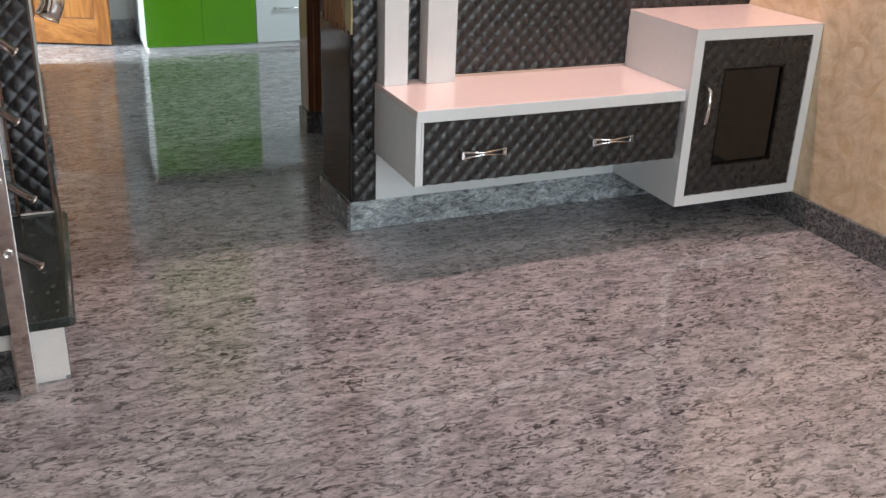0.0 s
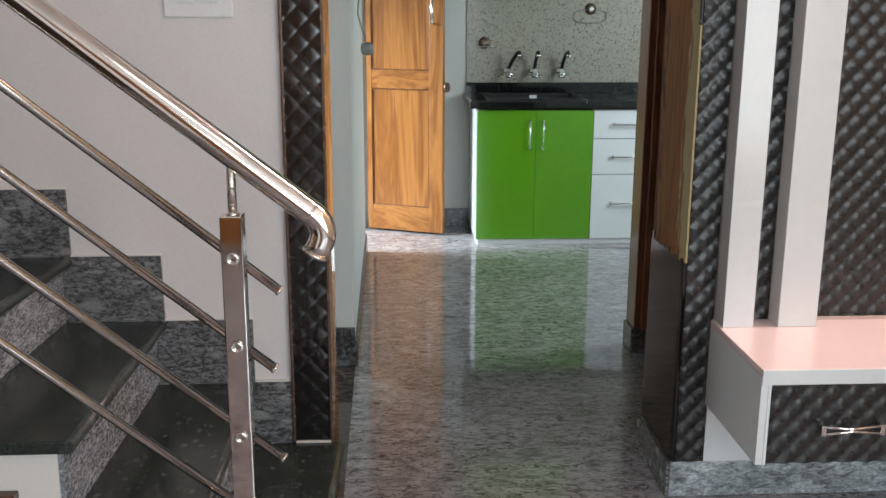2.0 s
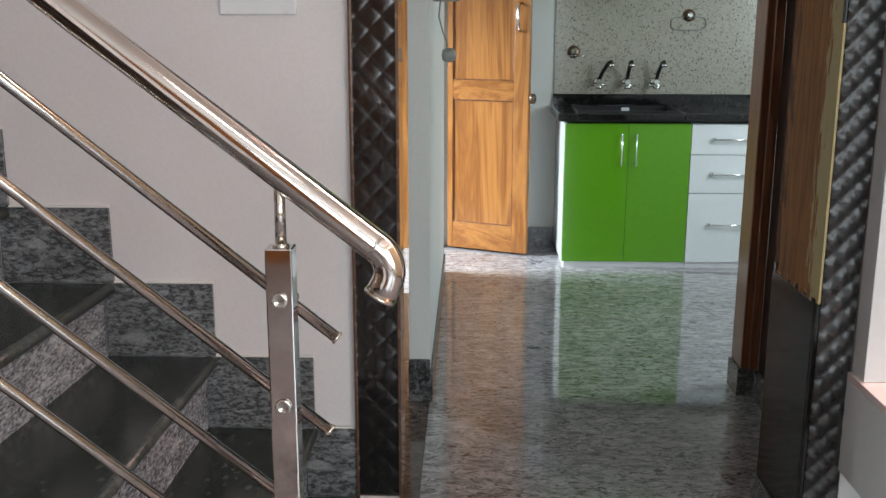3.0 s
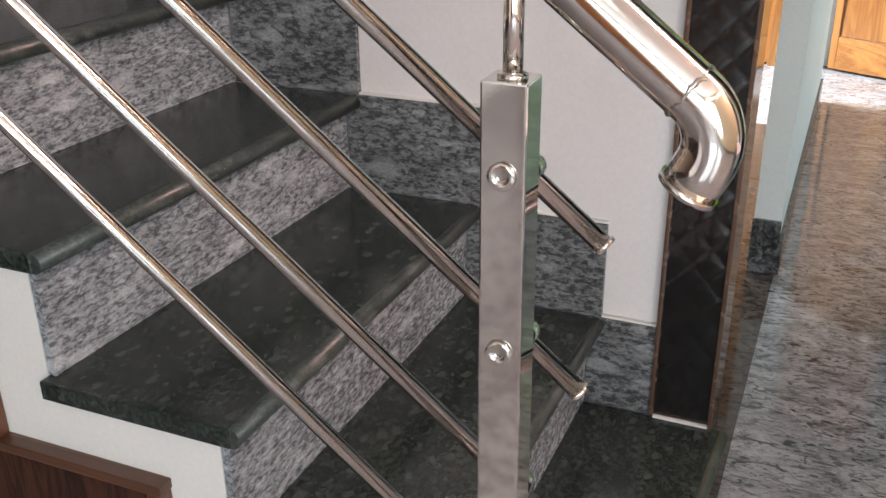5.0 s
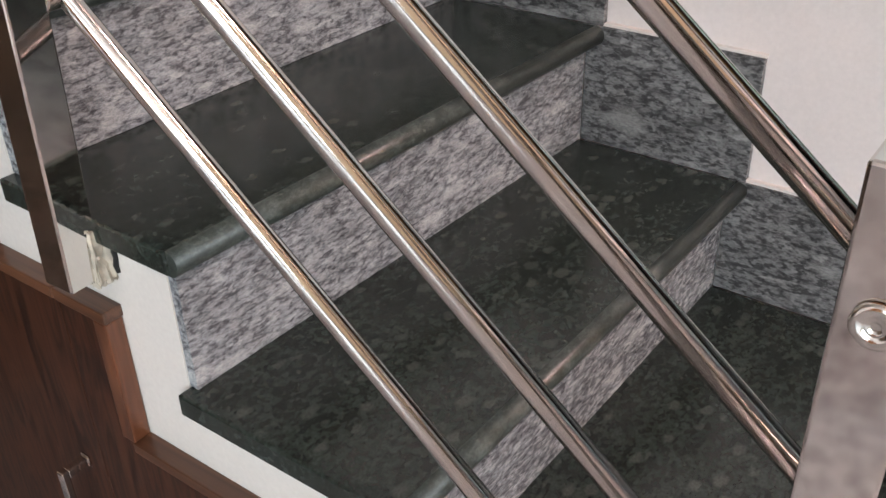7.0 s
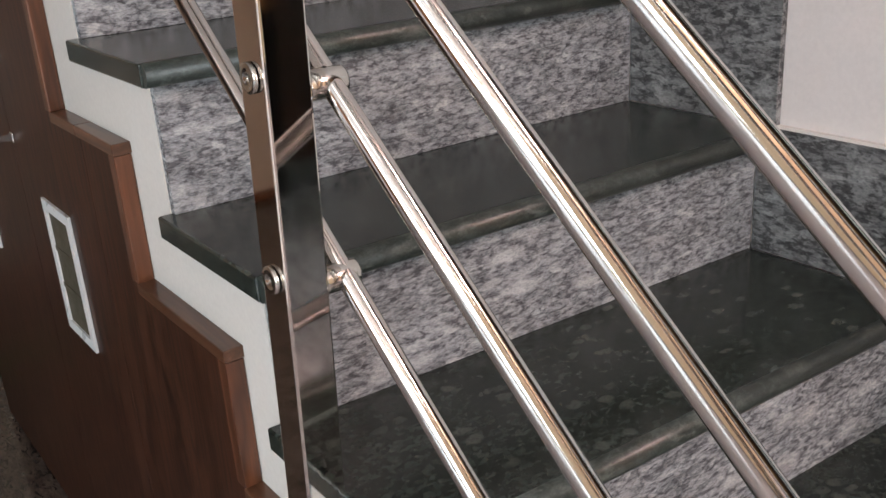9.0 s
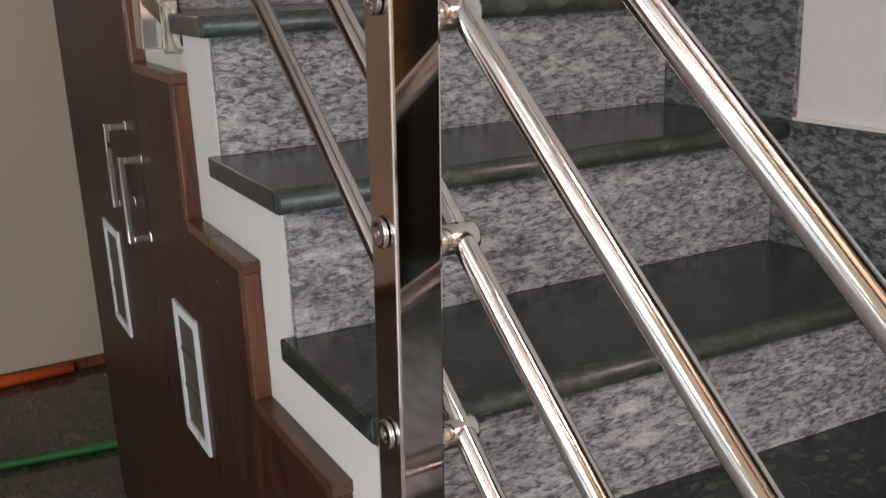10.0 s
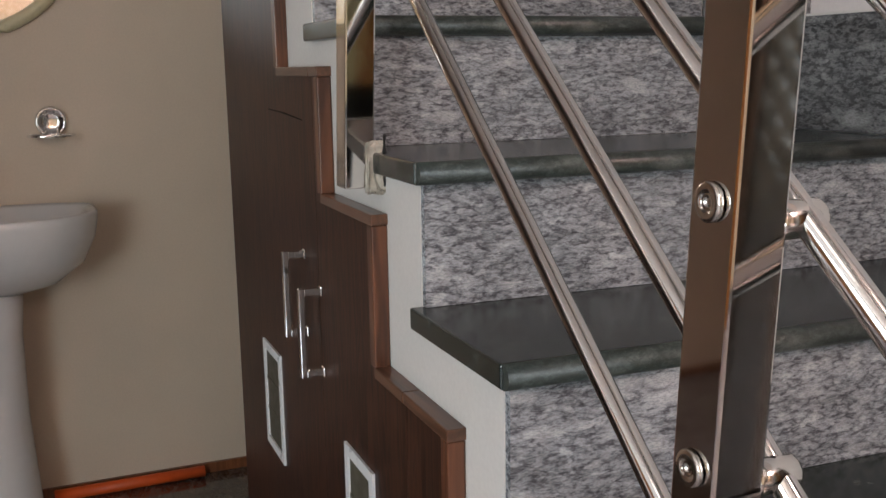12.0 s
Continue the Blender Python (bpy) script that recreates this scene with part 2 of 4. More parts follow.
M_SKIRT = fleck_granite("skirting_granite", (0.215, 0.218, 0.222), (0.062, 0.062, 0.064), (0.30, 0.305, 0.305), 120, 0.42, 0.53, 0.2, (0.5, 1, 1.1), 0.24, 0.2)
M_PLINTH = granite("plinth_granite", (0.50, 0.56, 0.58), (0.33, 0.37, 0.39), (0.13, 0.145, 0.16), (1, 1, 2.2), (0, 14, 0), size=24, lo=0.36, hi=0.60, rough=0.18)
M_DARKSKIRT = granite("dark_skirting_granite", (0.16, 0.16, 0.16), (0.07, 0.07, 0.07), (0.02, 0.02, 0.02), size=34, rough=0.2)
M_WALL = paint("white_wall_paint", (0.765, 0.72, 0.71), 0.6)
M_STRINGER = paint("stringer_paint", (0.76, 0.735, 0.70), 0.5, blotch=0.1)
M_CEIL = paint("ceiling_paint", (0.80, 0.745, 0.72), 0.7)
M_WALL_K = paint("kitchen_wall_paint", (0.72, 0.75, 0.72), 0.55)
M_WALL_B = paint("washbasin_wall_paint", (0.70, 0.59, 0.47), 0.45, blotch=0.12)
M_STUCCO = stucco("ochre_stucco", (0.62, 0.47, 0.28), (0.74, 0.62, 0.44))
M_PILLAR = plain("black_pillar_laminate", (0.009, 0.008, 0.008), 0.15, 0.7, 0.35, wear=0.3)
M_BLACKQ = plain("black_quilted_laminate", (0.027, 0.026, 0.025), 0.28, 0.4, 0.12, wear=0.25)
M_BLACK = plain("black_gloss_laminate", (0.008, 0.006, 0.005), 0.09, 0.15)
M_WHITE = plain("white_gloss_laminate", (0.755, 0.80, 0.805), 0.16, 0.5, 0.2, wear=0.03)
# white laminate with the cove lamp's pink glow mixed into its colour
M_TOPBOARD = plain("pink_lit_white_laminate", (0.82, 0.705, 0.675), 0.16, 0.5, 0.2, wear=0.03)
M_STEEL = metal("polished_steel", (0.80, 0.76, 0.71), 0.09, 0.0, "n", 0.3)
M_BAR = metal("bar_steel", (0.60, 0.575, 0.55), 0.11, 0.0, "n", 0.15)
M_BRUSHED = metal("brushed_steel", (0.66, 0.64, 0.60), 0.13, 0.08, "x")
M_POST = metal("post_steel", (0.74, 0.715, 0.68), 0.06, 0.0, "n", 0.2)
M_CHROME = metal("chrome", (0.85, 0.85, 0.85), 0.06, 0.0, "n")
M_TEAK = wood("teak", (0.40, 0.165, 0.042), (0.235, 0.085, 0.02), "z", 0.28, 0.3, 1.0, 5.0)
M_TEAK_X = wood("teak_rails", (0.40, 0.165, 0.042), (0.235, 0.085, 0.02), "x", 0.28, 0.3, 1.0, 5.0)
M_JAMB = wood("dark_frame_wood", (0.23, 0.085, 0.035), (0.12, 0.042, 0.018), "z", 0.3, 0.3)
M_WALNUT = wood("walnut_laminate", (0.062, 0.023, 0.0125), (0.016, 0.0065, 0.0045), "z", 0.42, 0.0, 3.0, 10.0, 0.25)
M_EDGE = wood("walnut_edge_band", (0.15, 0.052, 0.023), (0.065, 0.023, 0.011), "z", 0.35, 0.2, 1.5)
M_EDGE_X = wood("walnut_edge_band_flat", (0.13, 0.055, 0.028), (0.07, 0.028, 0.014), "x", 0.35, 0.2, 1.5)
M_GREEN = plain("green_gloss_laminate", (0.115, 0.345, 0.012), 0.12, 0.5, 0.4, wear=0.06)
M_SLAB = granite("black_counter_granite", (0.02, 0.02, 0.02), (0.01, 0.01, 0.01), (0.006, 0.006, 0.006), size=60, rough=0.07)
M_TILE = vine_tile("vine_tile")
M_PLY = peeled_wood("peeled_plywood")
M_CERAMIC = plain("white_ceramic", (0.70, 0.70, 0.70), 0.12, 0.5, 0.3, wear=0.03)
M_CREAM = plain("cream_plastic", (0.70, 0.64, 0.42), 0.3)
M_ORANGE = plain("orange_plastic", (0.75, 0.11, 0.02), 0.45)
M_GREENHOSE = plain("green_hose_plastic", (0.02, 0.16, 0.03), 0.45)
M_PLASTIC = plain("white_switch_plastic", (0.76, 0.77, 0.78), 0.3, wear=0.03)
M_DARK = plain("dark_plastic", (0.012, 0.012, 0.013), 0.35)
M_GREYP = plain("grey_plastic", (0.28, 0.29, 0.27), 0.5)
M_PLASTER = plain("broken_plaster", (0.62, 0.57, 0.48), 0.8, wear=0.5, size=60)
M_GAP = plain("joint_black", (0.01, 0.01, 0.01), 0.9)
M_TRIM = plain("bronze_edge_trim", (0.13, 0.075, 0.05), 0.25, 0.5, 0.3, 0.4)
M_VENT = plain("vent_mesh_grey", (0.085, 0.075, 0.052), 0.6)


def glass_material(name, colour, rough):
    n = Nodes(name, rough, spec=0.6)
    n.put("Base Color", colour)
    n.put("Transmission Weight", 0.15)
    return n.mat


M_SMOKED = glass_material("smoked_glass", (0.006, 0.006, 0.006), 0.04)
M_MIRROR = metal("mirror_silver", (0.9, 0.9, 0.9), 0.02, 0.0, "n")

# ---- building helpers ----


def boxm(x0, x1, y0, y1, z0, z1, bev=0.0, seg=2):
    bm = bmesh.new()
    bmesh.ops.create_cube(bm, size=1)
    bmesh.ops.scale(bm, vec=(x1 - x0, y1 - y0, z1 - z0), verts=bm.verts)
    bmesh.ops.translate(bm, vec=((x0 + x1) / 2, (y0 + y1) / 2, (z0 + z1) / 2), verts=bm.verts)
    if bev:
        bmesh.ops.bevel(bm, geom=bm.edges[:], offset=bev, segments=seg, affect="EDGES", profile=0.5)
    return bm


def join(*bms):
    out = bmesh.new()
    for b in bms:
        me = bpy.data.meshes.new("tmp")
        b.to_mesh(me)
        out.from_mesh(me)
        bpy.data.meshes.remove(me)
        b.free()
    return out


def prism(points, y0, y1, shear=0.0, bev=0.0):
    """A polygon in x and z, extruded along y; the far face is moved by shear along x."""
    bm = bmesh.new()
    a = [bm.verts.new((x, y0, z)) for x, z in points]
    b = [bm.verts.new((x + shear, y1, z)) for x, z in points]
    bm.faces.new(a)
    bm.faces.new(list(reversed(b)))
    k = len(points)
    for i in range(k):
        bm.faces.new((a[(i + 1) % k], a[i], b[i], b[(i + 1) % k]))
    bmesh.ops.recalc_face_normals(bm, faces=bm.faces)
    if bev:
        bmesh.ops.bevel(bm, geom=bm.edges[:], offset=bev, segments=2, affect="EDGES", profile=0.5)
    return bm


def hexa(lo, hi, y0, y1, z0, z1, bev=0.0):
    """A block whose ends in x differ between its near and far side: lo and hi are (near, far)."""
    bm = bmesh.new()
    v = [bm.verts.new(p) for p in ((lo[0], y0, z0), (hi[0], y0, z0), (hi[1], y1, z0), (lo[1], y1, z0),
                                   (lo[0], y0, z1), (hi[0], y0, z1), (hi[1], y1, z1), (lo[1], y1, z1))]
    for f in ((3, 2, 1, 0), (4, 5, 6, 7), (0, 1, 5, 4), (1, 2, 6, 5), (2, 3, 7, 6), (3, 0, 4, 7)):
        bm.faces.new([v[i] for i in f])
    if bev:
        bmesh.ops.bevel(bm, geom=bm.edges[:], offset=bev, segments=3, affect="EDGES", profile=0.5)
    return bm


def tube(points, r, seg=20, caps=True, closed=False):
    """A round tube along a line of points; r is one radius or one for each point."""
    bm = bmesh.new()
    pts = [Vector(p) for p in points]
    rs = r if isinstance(r, (list, tuple)) else [r] * len(pts)
    rings = []
    up = Vector((0, 1, 0))
    for i, p in enumerate(pts):
        if closed:
            d = pts[(i + 1) % len(pts)] - pts[i - 1]
        else:
            d = pts[min(i + 1, len(pts) - 1)] - pts[max(i - 1, 0)]
        d.normalize()
        ref = up if abs(d.dot(up)) < 0.95 else Vector((1, 0, 0))
        s = d.cross(ref).normalized()
        u = s.cross(d)
        rings.append([bm.verts.new(p + rs[i] * (math.cos(a) * s + math.sin(a) * u)) for a in (2 * math.pi * k / seg for k in range(seg))])
    loops = list(zip(rings, rings[1:])) + ([(rings[-1], rings[0])] if closed else [])
    for a, b in loops:
        for k in range(seg):
            bm.faces.new((a[k], a[(k + 1) % seg], b[(k + 1) % seg], b[k])).smooth = True
    if caps and not closed:
        bm.faces.new(rings[0])
        bm.faces.new(list(reversed(rings[-1])))
    bmesh.ops.recalc_face_normals(bm, faces=bm.faces)
    return bm


def lathe(profile, at, seg=24, axis="z"):
    """Turns (radius, height) pairs about an axis through the point at."""
    bm = bmesh.new()
    rings = []
    for r, h in profile:
        ring = []
        for k in range(seg):
            a = 2 * math.pi * k / seg
            c, s = r * math.cos(a), r * math.sin(a)
            p = {"z": (c, s, h), "y": (c, h, s), "x": (h, c, s)}[axis]
            ring.append(bm.verts.new(Vector(p) + Vector(at)))
        rings.append(ring)
    for a, b in zip(rings, rings[1:]):
        for k in range(seg):
            bm.faces.new((a[k], a[(k + 1) % seg], b[(k + 1) % seg], b[k])).smooth = True
    bm.faces.new(rings[0])
    bm.faces.new(rings[-1])
    bmesh.ops.recalc_face_normals(bm, faces=bm.faces)
    return bm


def arc(c, r, a0, a1, n, y):
    return [(c[0] + r * math.cos(radians(a0 + (a1 - a0) * i / n)), y, c[1] + r * math.sin(radians(a0 + (a1 - a0) * i / n))) for i in range(n + 1)]


def quilt(u0, u1, z0, z1, y, w=0.052, h=0.058, depth=0.007, thick=0.012, su=7, sz=7, power=0.62):
    """An upholstery-like panel that faces the hall: pillowed diamonds between pressed seams."""
    nu, nz = max(2, round((u1 - u0) / w * su)), max(2, round((z1 - z0) / h * sz))
    us, zs = np.linspace(u0, u1, nu + 1), np.linspace(z0, z1, nz + 1)
    U, Z = np.meshgrid(us, zs)
    a, b = U / w + Z / h, U / w - Z / h
    H = depth * np.abs(np.sin(np.pi * a) * np.sin(np.pi * b)) ** power
    bm = bmesh.new()
    grid = [[bm.verts.new((float(U[j, i]), float(y - H[j, i]), float(Z[j, i]))) for i in range(nu + 1)] for j in range(nz + 1)]
    for j in range(nz):
        for i in range(nu):
            bm.faces.new((grid[j][i], grid[j][i + 1], grid[j + 1][i + 1], grid[j + 1][i])).smooth = True
    return join(bm, boxm(u0, u1, y + 0.0005, y + thick, z0, z1))


def finish(name, bm, material):
    me = bpy.data.meshes.new(name)
    bm.to_mesh(me)
    bm.free()
    me.materials.append(material)
    return me


def part(name, bm, material, parent, label=""):
    ob = new(name, finish(name, bm, material))
    ob.parent = parent
    if parent.type == "EMPTY":
        ob.matrix_parent_inverse = Matrix.Translation(-parent.location)
    return tagged(ob, label) if label else ob


def thing(name, at, label, category, group="", kind=""):
    ob = new(name)
    ob.location, ob.empty_display_size = at, 0.1
    return tagged(ob, label, category, group, kind)


def setting(name, bm, material, label, category):
    return tagged(new(name, finish(name, bm, material)), label, category, kind="structure")

# ---- the setting ----
HALL_W, HALL_E, HALL_S, HALL_N, TOP = -3.6, 2.575, -2.5, 3.41, 2.9

floor = setting("floor", boxm(-3.8, 2.8, -2.7, 7.2, -0.16, -0.02), M_GAP, "bed of the polished granite floor", "floor")


def slab(x0, x1, y0, y1, material, label):
    part("granite_slab", boxm(x0 + 0.0005, x1 - 0.0005, y0 + 0.0005, y1 - 0.0005, -0.02, 0.0), material, floor, label)


slab(-3.8, 2.8, -2.7, 0.9, M_FLOOR, "pinkish streaked granite slab")
slab(-3.8, -1.6, 0.9, 3.41, M_FLOOR_DARK, "granite slab in dark brown of stone and shade")
slab(-1.6, 2.8, 0.9, 3.41, M_FLOOR, "pinkish streaked granite slab")
# darkened copy of the hall granite paints the dim lobby floor's shade
slab(-3.8, 0.03, 3.41, 5.9, M_FLOOR_DARK, "granite slab in dark brown of stone and shade")
slab(-3.8, 0.03, 5.9, 7.2, M_FLOOR, "grey streaked granite slab")
slab(0.03, 2.8, 3.41, 4.62, M_FLOOR, "grey streaked granite slab")
slab(0.03, 2.8, 4.62, 7.2, M_FLOOR, "grey streaked granite slab")

setting("ceiling_hall", boxm(-3.8, 2.8, -2.7, 3.485, TOP, TOP + 0.12), M_CEIL, "pale painted hall ceiling", "ceiling")
setting("ceiling_kitchen", boxm(-3.8, 2.8, 3.487, 7.2, TOP, TOP + 0.12), M_WALL_K, "white painted kitchen ceiling", "ceiling")


def wall_with_hole_x(y0, y1, x0, x1, hx0, hx1, hz0, hz1):
    return join(boxm(x0, hx0, y0, y1, 0, TOP), boxm(hx1, x1, y0, y1, 0, TOP), boxm(hx0, hx1, y0, y1, 0, hz0), boxm(hx0, hx1, y0, y1, hz1, TOP))


def wall_with_hole_y(x0, x1, y0, y1, hy0, hy1, hz0, hz1):
    return join(boxm(x0, x1, y0, hy0, 0, TOP), boxm(x0, x1, hy1, y1, 0, TOP), boxm(x0, x1, hy0, hy1, 0, hz0), boxm(x0, x1, hy0, hy1, hz1, TOP))


setting("wall_south", wall_with_hole_x(-2.65, HALL_S, -3.75, 2.72, 0.1, 2.3, 0.5, 2.4), M_WALL, "white painted wall with a wide window opening", "wall")
setting("wall_west", boxm(-3.75, HALL_W, HALL_S, 3.56, 0, TOP), M_WALL_B, "warm white painted wall behind the washbasin", "wall")
# the opening is added out of view for the east fill
setting("wall_east", wall_with_hole_y(HALL_E, 2.72, HALL_S, 3.70, -1.8, 0.0, 0.4, 2.4), M_STUCCO, "ochre wall with trowelled plaster relief", "wall")
# out of view; added so that the windows leave the washing corner dim
setting("wall_hall_west", boxm(-1.5, -1.35, HALL_S, 0.9, 0, TOP), M_WALL, "unseen wall added to keep window light off the washing corner", "wall")
setting("wall_stairs", boxm(HALL_W, -0.104, HALL_N, 3.56, 0, TOP), M_WALL, "white painted wall beside the staircase", "wall")
setting("lintel_passage", boxm(-0.104, 0.973, HALL_N, 3.56, 2.25, TOP), M_WALL, "white painted lintel over the passage", "wall")
# added unseen above the door to darken what the passage floor mirrors
setting("lintel_kitchen", boxm(0.031, 1.284, 4.565, 4.685, 2.101, TOP), M_WALL_K, "unseen wall added to hide the kitchen ceiling from floor reflections", "wall")
setting("wall_tv", boxm(0.975, 2.575, 3.386, 3.70, 0, TOP), M_WALL, "wall behind the television unit", "wall")
setting("wall_passage", boxm(1.21, 1.36, 3.70, 4.55, 0, TOP), M_WALNUT, "dark wood clad passage wall", "wall")
setting("wall_kitchen_south", boxm(1.285, 2.6, 4.55, 4.70, 0, TOP), M_WALL_K, "pale kitchen wall beside the door frame", "wall")
setting("wall_kitchen_north", boxm(-2.1, 2.75, 7.0, 7.15, 0, TOP), M_WALL_K, "pale kitchen wall behind the counter", "wall")
# unseen wall; its opening is added to go with the kitchen fill
setting("wall_kitchen_east", wall_with_hole_y(2.6, 2.75, 4.55, 7.0, 4.80, 5.60, 1.0, 2.15), M_WALL_K, "pale kitchen wall with an opening added for the fill light", "wall")
setting("wall_lobby_west", wall_with_hole_y(-2.15, -2.0, 3.56, 7.0, 5.95, 6.95, 0.35, 2.15), M_WALL_K, "pale wall with a bright window opening", "wall")
setting("partition", boxm(-0.042, 0.030, 4.485, 6.32, 0, TOP, 0.003), M_WALL_K, "thin white partition between passage and lobby", "wall")
setting("baseboard_partition", join(boxm(-0.044, 0.032, 4.473, 4.484, 0, 0.155), boxm(0.0305, 0.041, 4.473, 6.33, 0, 0.10)), M_DARKSKIRT, "dark granite skirting round the partition", "skirting")
setting("baseboard_kitchen", boxm(0.10, 0.70, 6.985, 6.999, 0, 0.115), M_DARKSKIRT, "dark granite skirting", "skirting")
setting("baseboard_east", boxm(2.557, 2.574, HALL_S, 3.37, 0, 0.108, 0.002), M_SKIRT, "grey granite skirting of the ochre wall", "skirting")
setting("baseboard_west", boxm(-3.599, -3.588, HALL_S, 3.40, 0, 0.035), M_JAMB, "low brown skirting strip", "skirting")
setting("baseboard_passage", join(boxm(0.950, 0.960, 3.372, 3.705, 0, 0.102, 0.001), boxm(1.192, 1.209, 3.71, 4.69, 0, 0.104, 0.001), boxm(1.14, 1.19, 4.56, 4.69, 0, 0.104, 0.001)), M_SKIRT, "grey granite skirting of the passage", "skirting")
setting("baseboard_tv", boxm(0.961, 2.556, 3.372, 3.385, 0, 0.107, 0.0015), M_PLINTH, "pale grey granite skirting under the television unit", "skirting")

# pillar at the wall's end
pillar = thing("pillar_cladding", (-0.055, 3.40, 0.183), "black quilted cladding on the wall end, with bronze edge trims", "pillar", kind="structure")
part("quilted_panel", quilt(-0.0955, 0.0, 0.186, 2.25, 3.398, w=0.056, h=0.062, depth=0.0016, thick=0.011, su=13, sz=13, power=0.22), M_PILLAR, pillar)
part("edge_trim", boxm(-0.104, -0.096, 3.389, 3.4095, 0.183, 2.25, 0.002), M_TRIM, pillar, "thin bronze edge trim")
part("side_panel", boxm(0.001, 0.004, 3.396, 3.565, 0.0, 2.25, 0.001), M_BLACK, pillar, "glossy black side panel")
part("edge_trim", boxm(0.0005, 0.0075, 3.389, 3.3955, 0.0, 2.25, 0.001), M_TRIM, pillar, "thin bronze edge trim")
part("base_line", boxm(-0.0955, 0.001, 3.389, 3.397, 0.1815, 0.1855), M_STRINGER, pillar, "line of white filler")
part("core", boxm(-0.1035, 0.0005, 3.4105, 3.56, 0.0, 2.249), M_BLACK, pillar)

# end of the television wall, towards the passage
cap = thing("wall_end_panel", (0.967, 3.54, 0.108), "half-stripped end panel: black laminate below, bare torn plywood above", "wall panel", kind="structure")
part("laminate", boxm(0.962, 0.9745, 3.386, 3.70, 0.108, 0.69, 0.001), M_BLACK, cap, "glossy black laminate")
part("plywood", boxm(0.966, 0.9745, 3.386, 3.70, 0.691, 2.25, 0.001), M_PLY, cap, "bare orange plywood with torn glue")
rag = random.Random(4)
for i in range(16):
    y0 = 3.39 + i * 0.0192
    part("splinter", boxm(0.963, 0.9675, y0, y0 + 0.0185, 0.680, 0.694 + rag.uniform(0.0, 0.022) * (0.4 + 0.6 * (i % 5 == 0)), 0.001), M_PLY if i % 3 else M_BLACK, cap)
part("corner_strip", boxm(0.963, 0.972, 3.373, 3.3855, 0.108, 0.69, 0.001), M_BLACK, cap)
part("corner_strip", boxm(0.966, 0.972, 3.373, 3.3855, 1.32, 2.25, 0.001), M_BLACK, cap)
part("torn_edge", boxm(0.966, 0.972, 3.373, 3.3855, 0.691, 1.3195, 0.001), M_PLY, cap)

# kitchen door frame
kframe = thing("door_frame", (1.2, 4.62, 0.105), "dark brown wooden door frame of the kitchen", "door frame", kind="structure")
part("jamb", boxm(1.150, 1.208, 4.56, 4.69, 0.105, 2.10, 0.004), M_JAMB, kframe)
part("stop", boxm(1.176, 1.209, 4.545, 4.5595, 0.105, 2.10, 0.003), M_JAMB, kframe)
part("head", boxm(0.031, 1.149, 4.56, 4.69, 2.04, 2.10, 0.004), M_JAMB, kframe)
lframe = thing("door_frame", (-0.2, 6.94, 0.0), "teak door frame of the lobby, orange brown", "door frame", kind="structure")
part("jamb", boxm(-0.245, -0.065, 6.90, 6.998, 0.0, 2.1, 0.004), M_TEAK, lframe)
part("panel", boxm(-0.95, -0.246, 6.93, 6.97, 0.01, 2.08, 0.004), M_TEAK, lframe)

# ---- staircase ----
RISE = 0.18
XN = [-0.018, -0.236, -0.474, -0.728, -0.962, -1.186, -1.416] + [-1.416 - 0.233 * i for i in range(1, 6)]
XF = [0.008 - 0.2345 * i for i in range(12)]
YN, YF, STEPS = 2.664, 3.398, 11
stairs = thing("staircase", (-1.2, 3.03, 0), "granite staircase with dark polished treads, mottled grey risers and a white side", "staircase", kind="structure")


def stair_body():
    near, far = [(XN[0] - 0.012, 0)], [(XF[0] - 0.012, 0)]
    for k in range(STEPS):
        z = RISE * (k + 1) - 0.028
        near += [(XN[k] - 0.012, z), (XN[k + 1] - 0.012, z)]
        far += [(XF[k] - 0.012, z), (XF[k + 1] - 0.012, z)]
    near.append((XN[STEPS] - 0.012, 0))
    far.append((XN[STEPS] - 0.012, 0))
    bm = bmesh.new()
    a = [bm.verts.new((x, YN, z)) for x, z in near]
    b = [bm.verts.new((x, 3.409, z)) for x, z in far]
    bm.faces.new(a), bm.faces.new(list(reversed(b)))
    for i in range(len(a)):
        j = (i + 1) % len(a)
        bm.faces.new((a[j], a[i], b[i], b[j]))
    bmesh.ops.recalc_face_normals(bm, faces=bm.faces)
    return bm


part("stringer", stair_body(), M_STRINGER, stairs, "white painted masonry side")
for k in range(STEPS):
    z = RISE * (k + 1)
    lo = (XN[k + 1] - 0.013, XF[k + 1] - 0.012)
    hi = (XN[k] + 0.014, XF[k] + 0.016)
    part("tread", hexa(lo, hi, 2.648, YF, z - 0.0275, z, 0.003), M_TREAD, stairs, "polished dark green granite tread")
    part("nosing", tube([(XN[k] + 0.0145, 2.6505, z - 0.0137), (XF[k] + 0.0165, YF - 0.001, z - 0.0137)], 0.0137, 20), M_NOSE, stairs, "rounded honed tread edge")
    part("riser", hexa((XN[k] - 0.0115, XF[k] - 0.0115), (XN[k], XF[k]), 2.6655, YF, RISE * k + 0.0005, z - 0.028), M_RISER, stairs, "mottled grey granite riser")
    s0, s1 = XF[k + 1] + 0.0005, (-0.203 - 0.233 * (k - 1) if k else -0.1045)
    part("wall_skirting", boxm(s0, s1, YF + 0.0005, 3.4095, z + 0.0005, z + RISE, 0.001), M_SKIRT, stairs, "grey granite wall skirting")
for k in range(STEPS):
    s0, s1 = XF[k + 1] + 0.0005, (-0.203 - 0.233 * (k - 1) if k else -0.1045)
    part("caulk_line", boxm(s0, s1 + 0.001, 3.4005, 3.4093, RISE * (k + 2) + 0.0003, RISE * (k + 2) + 0.004), M_STRINGER, stairs, "thin line of white filler")
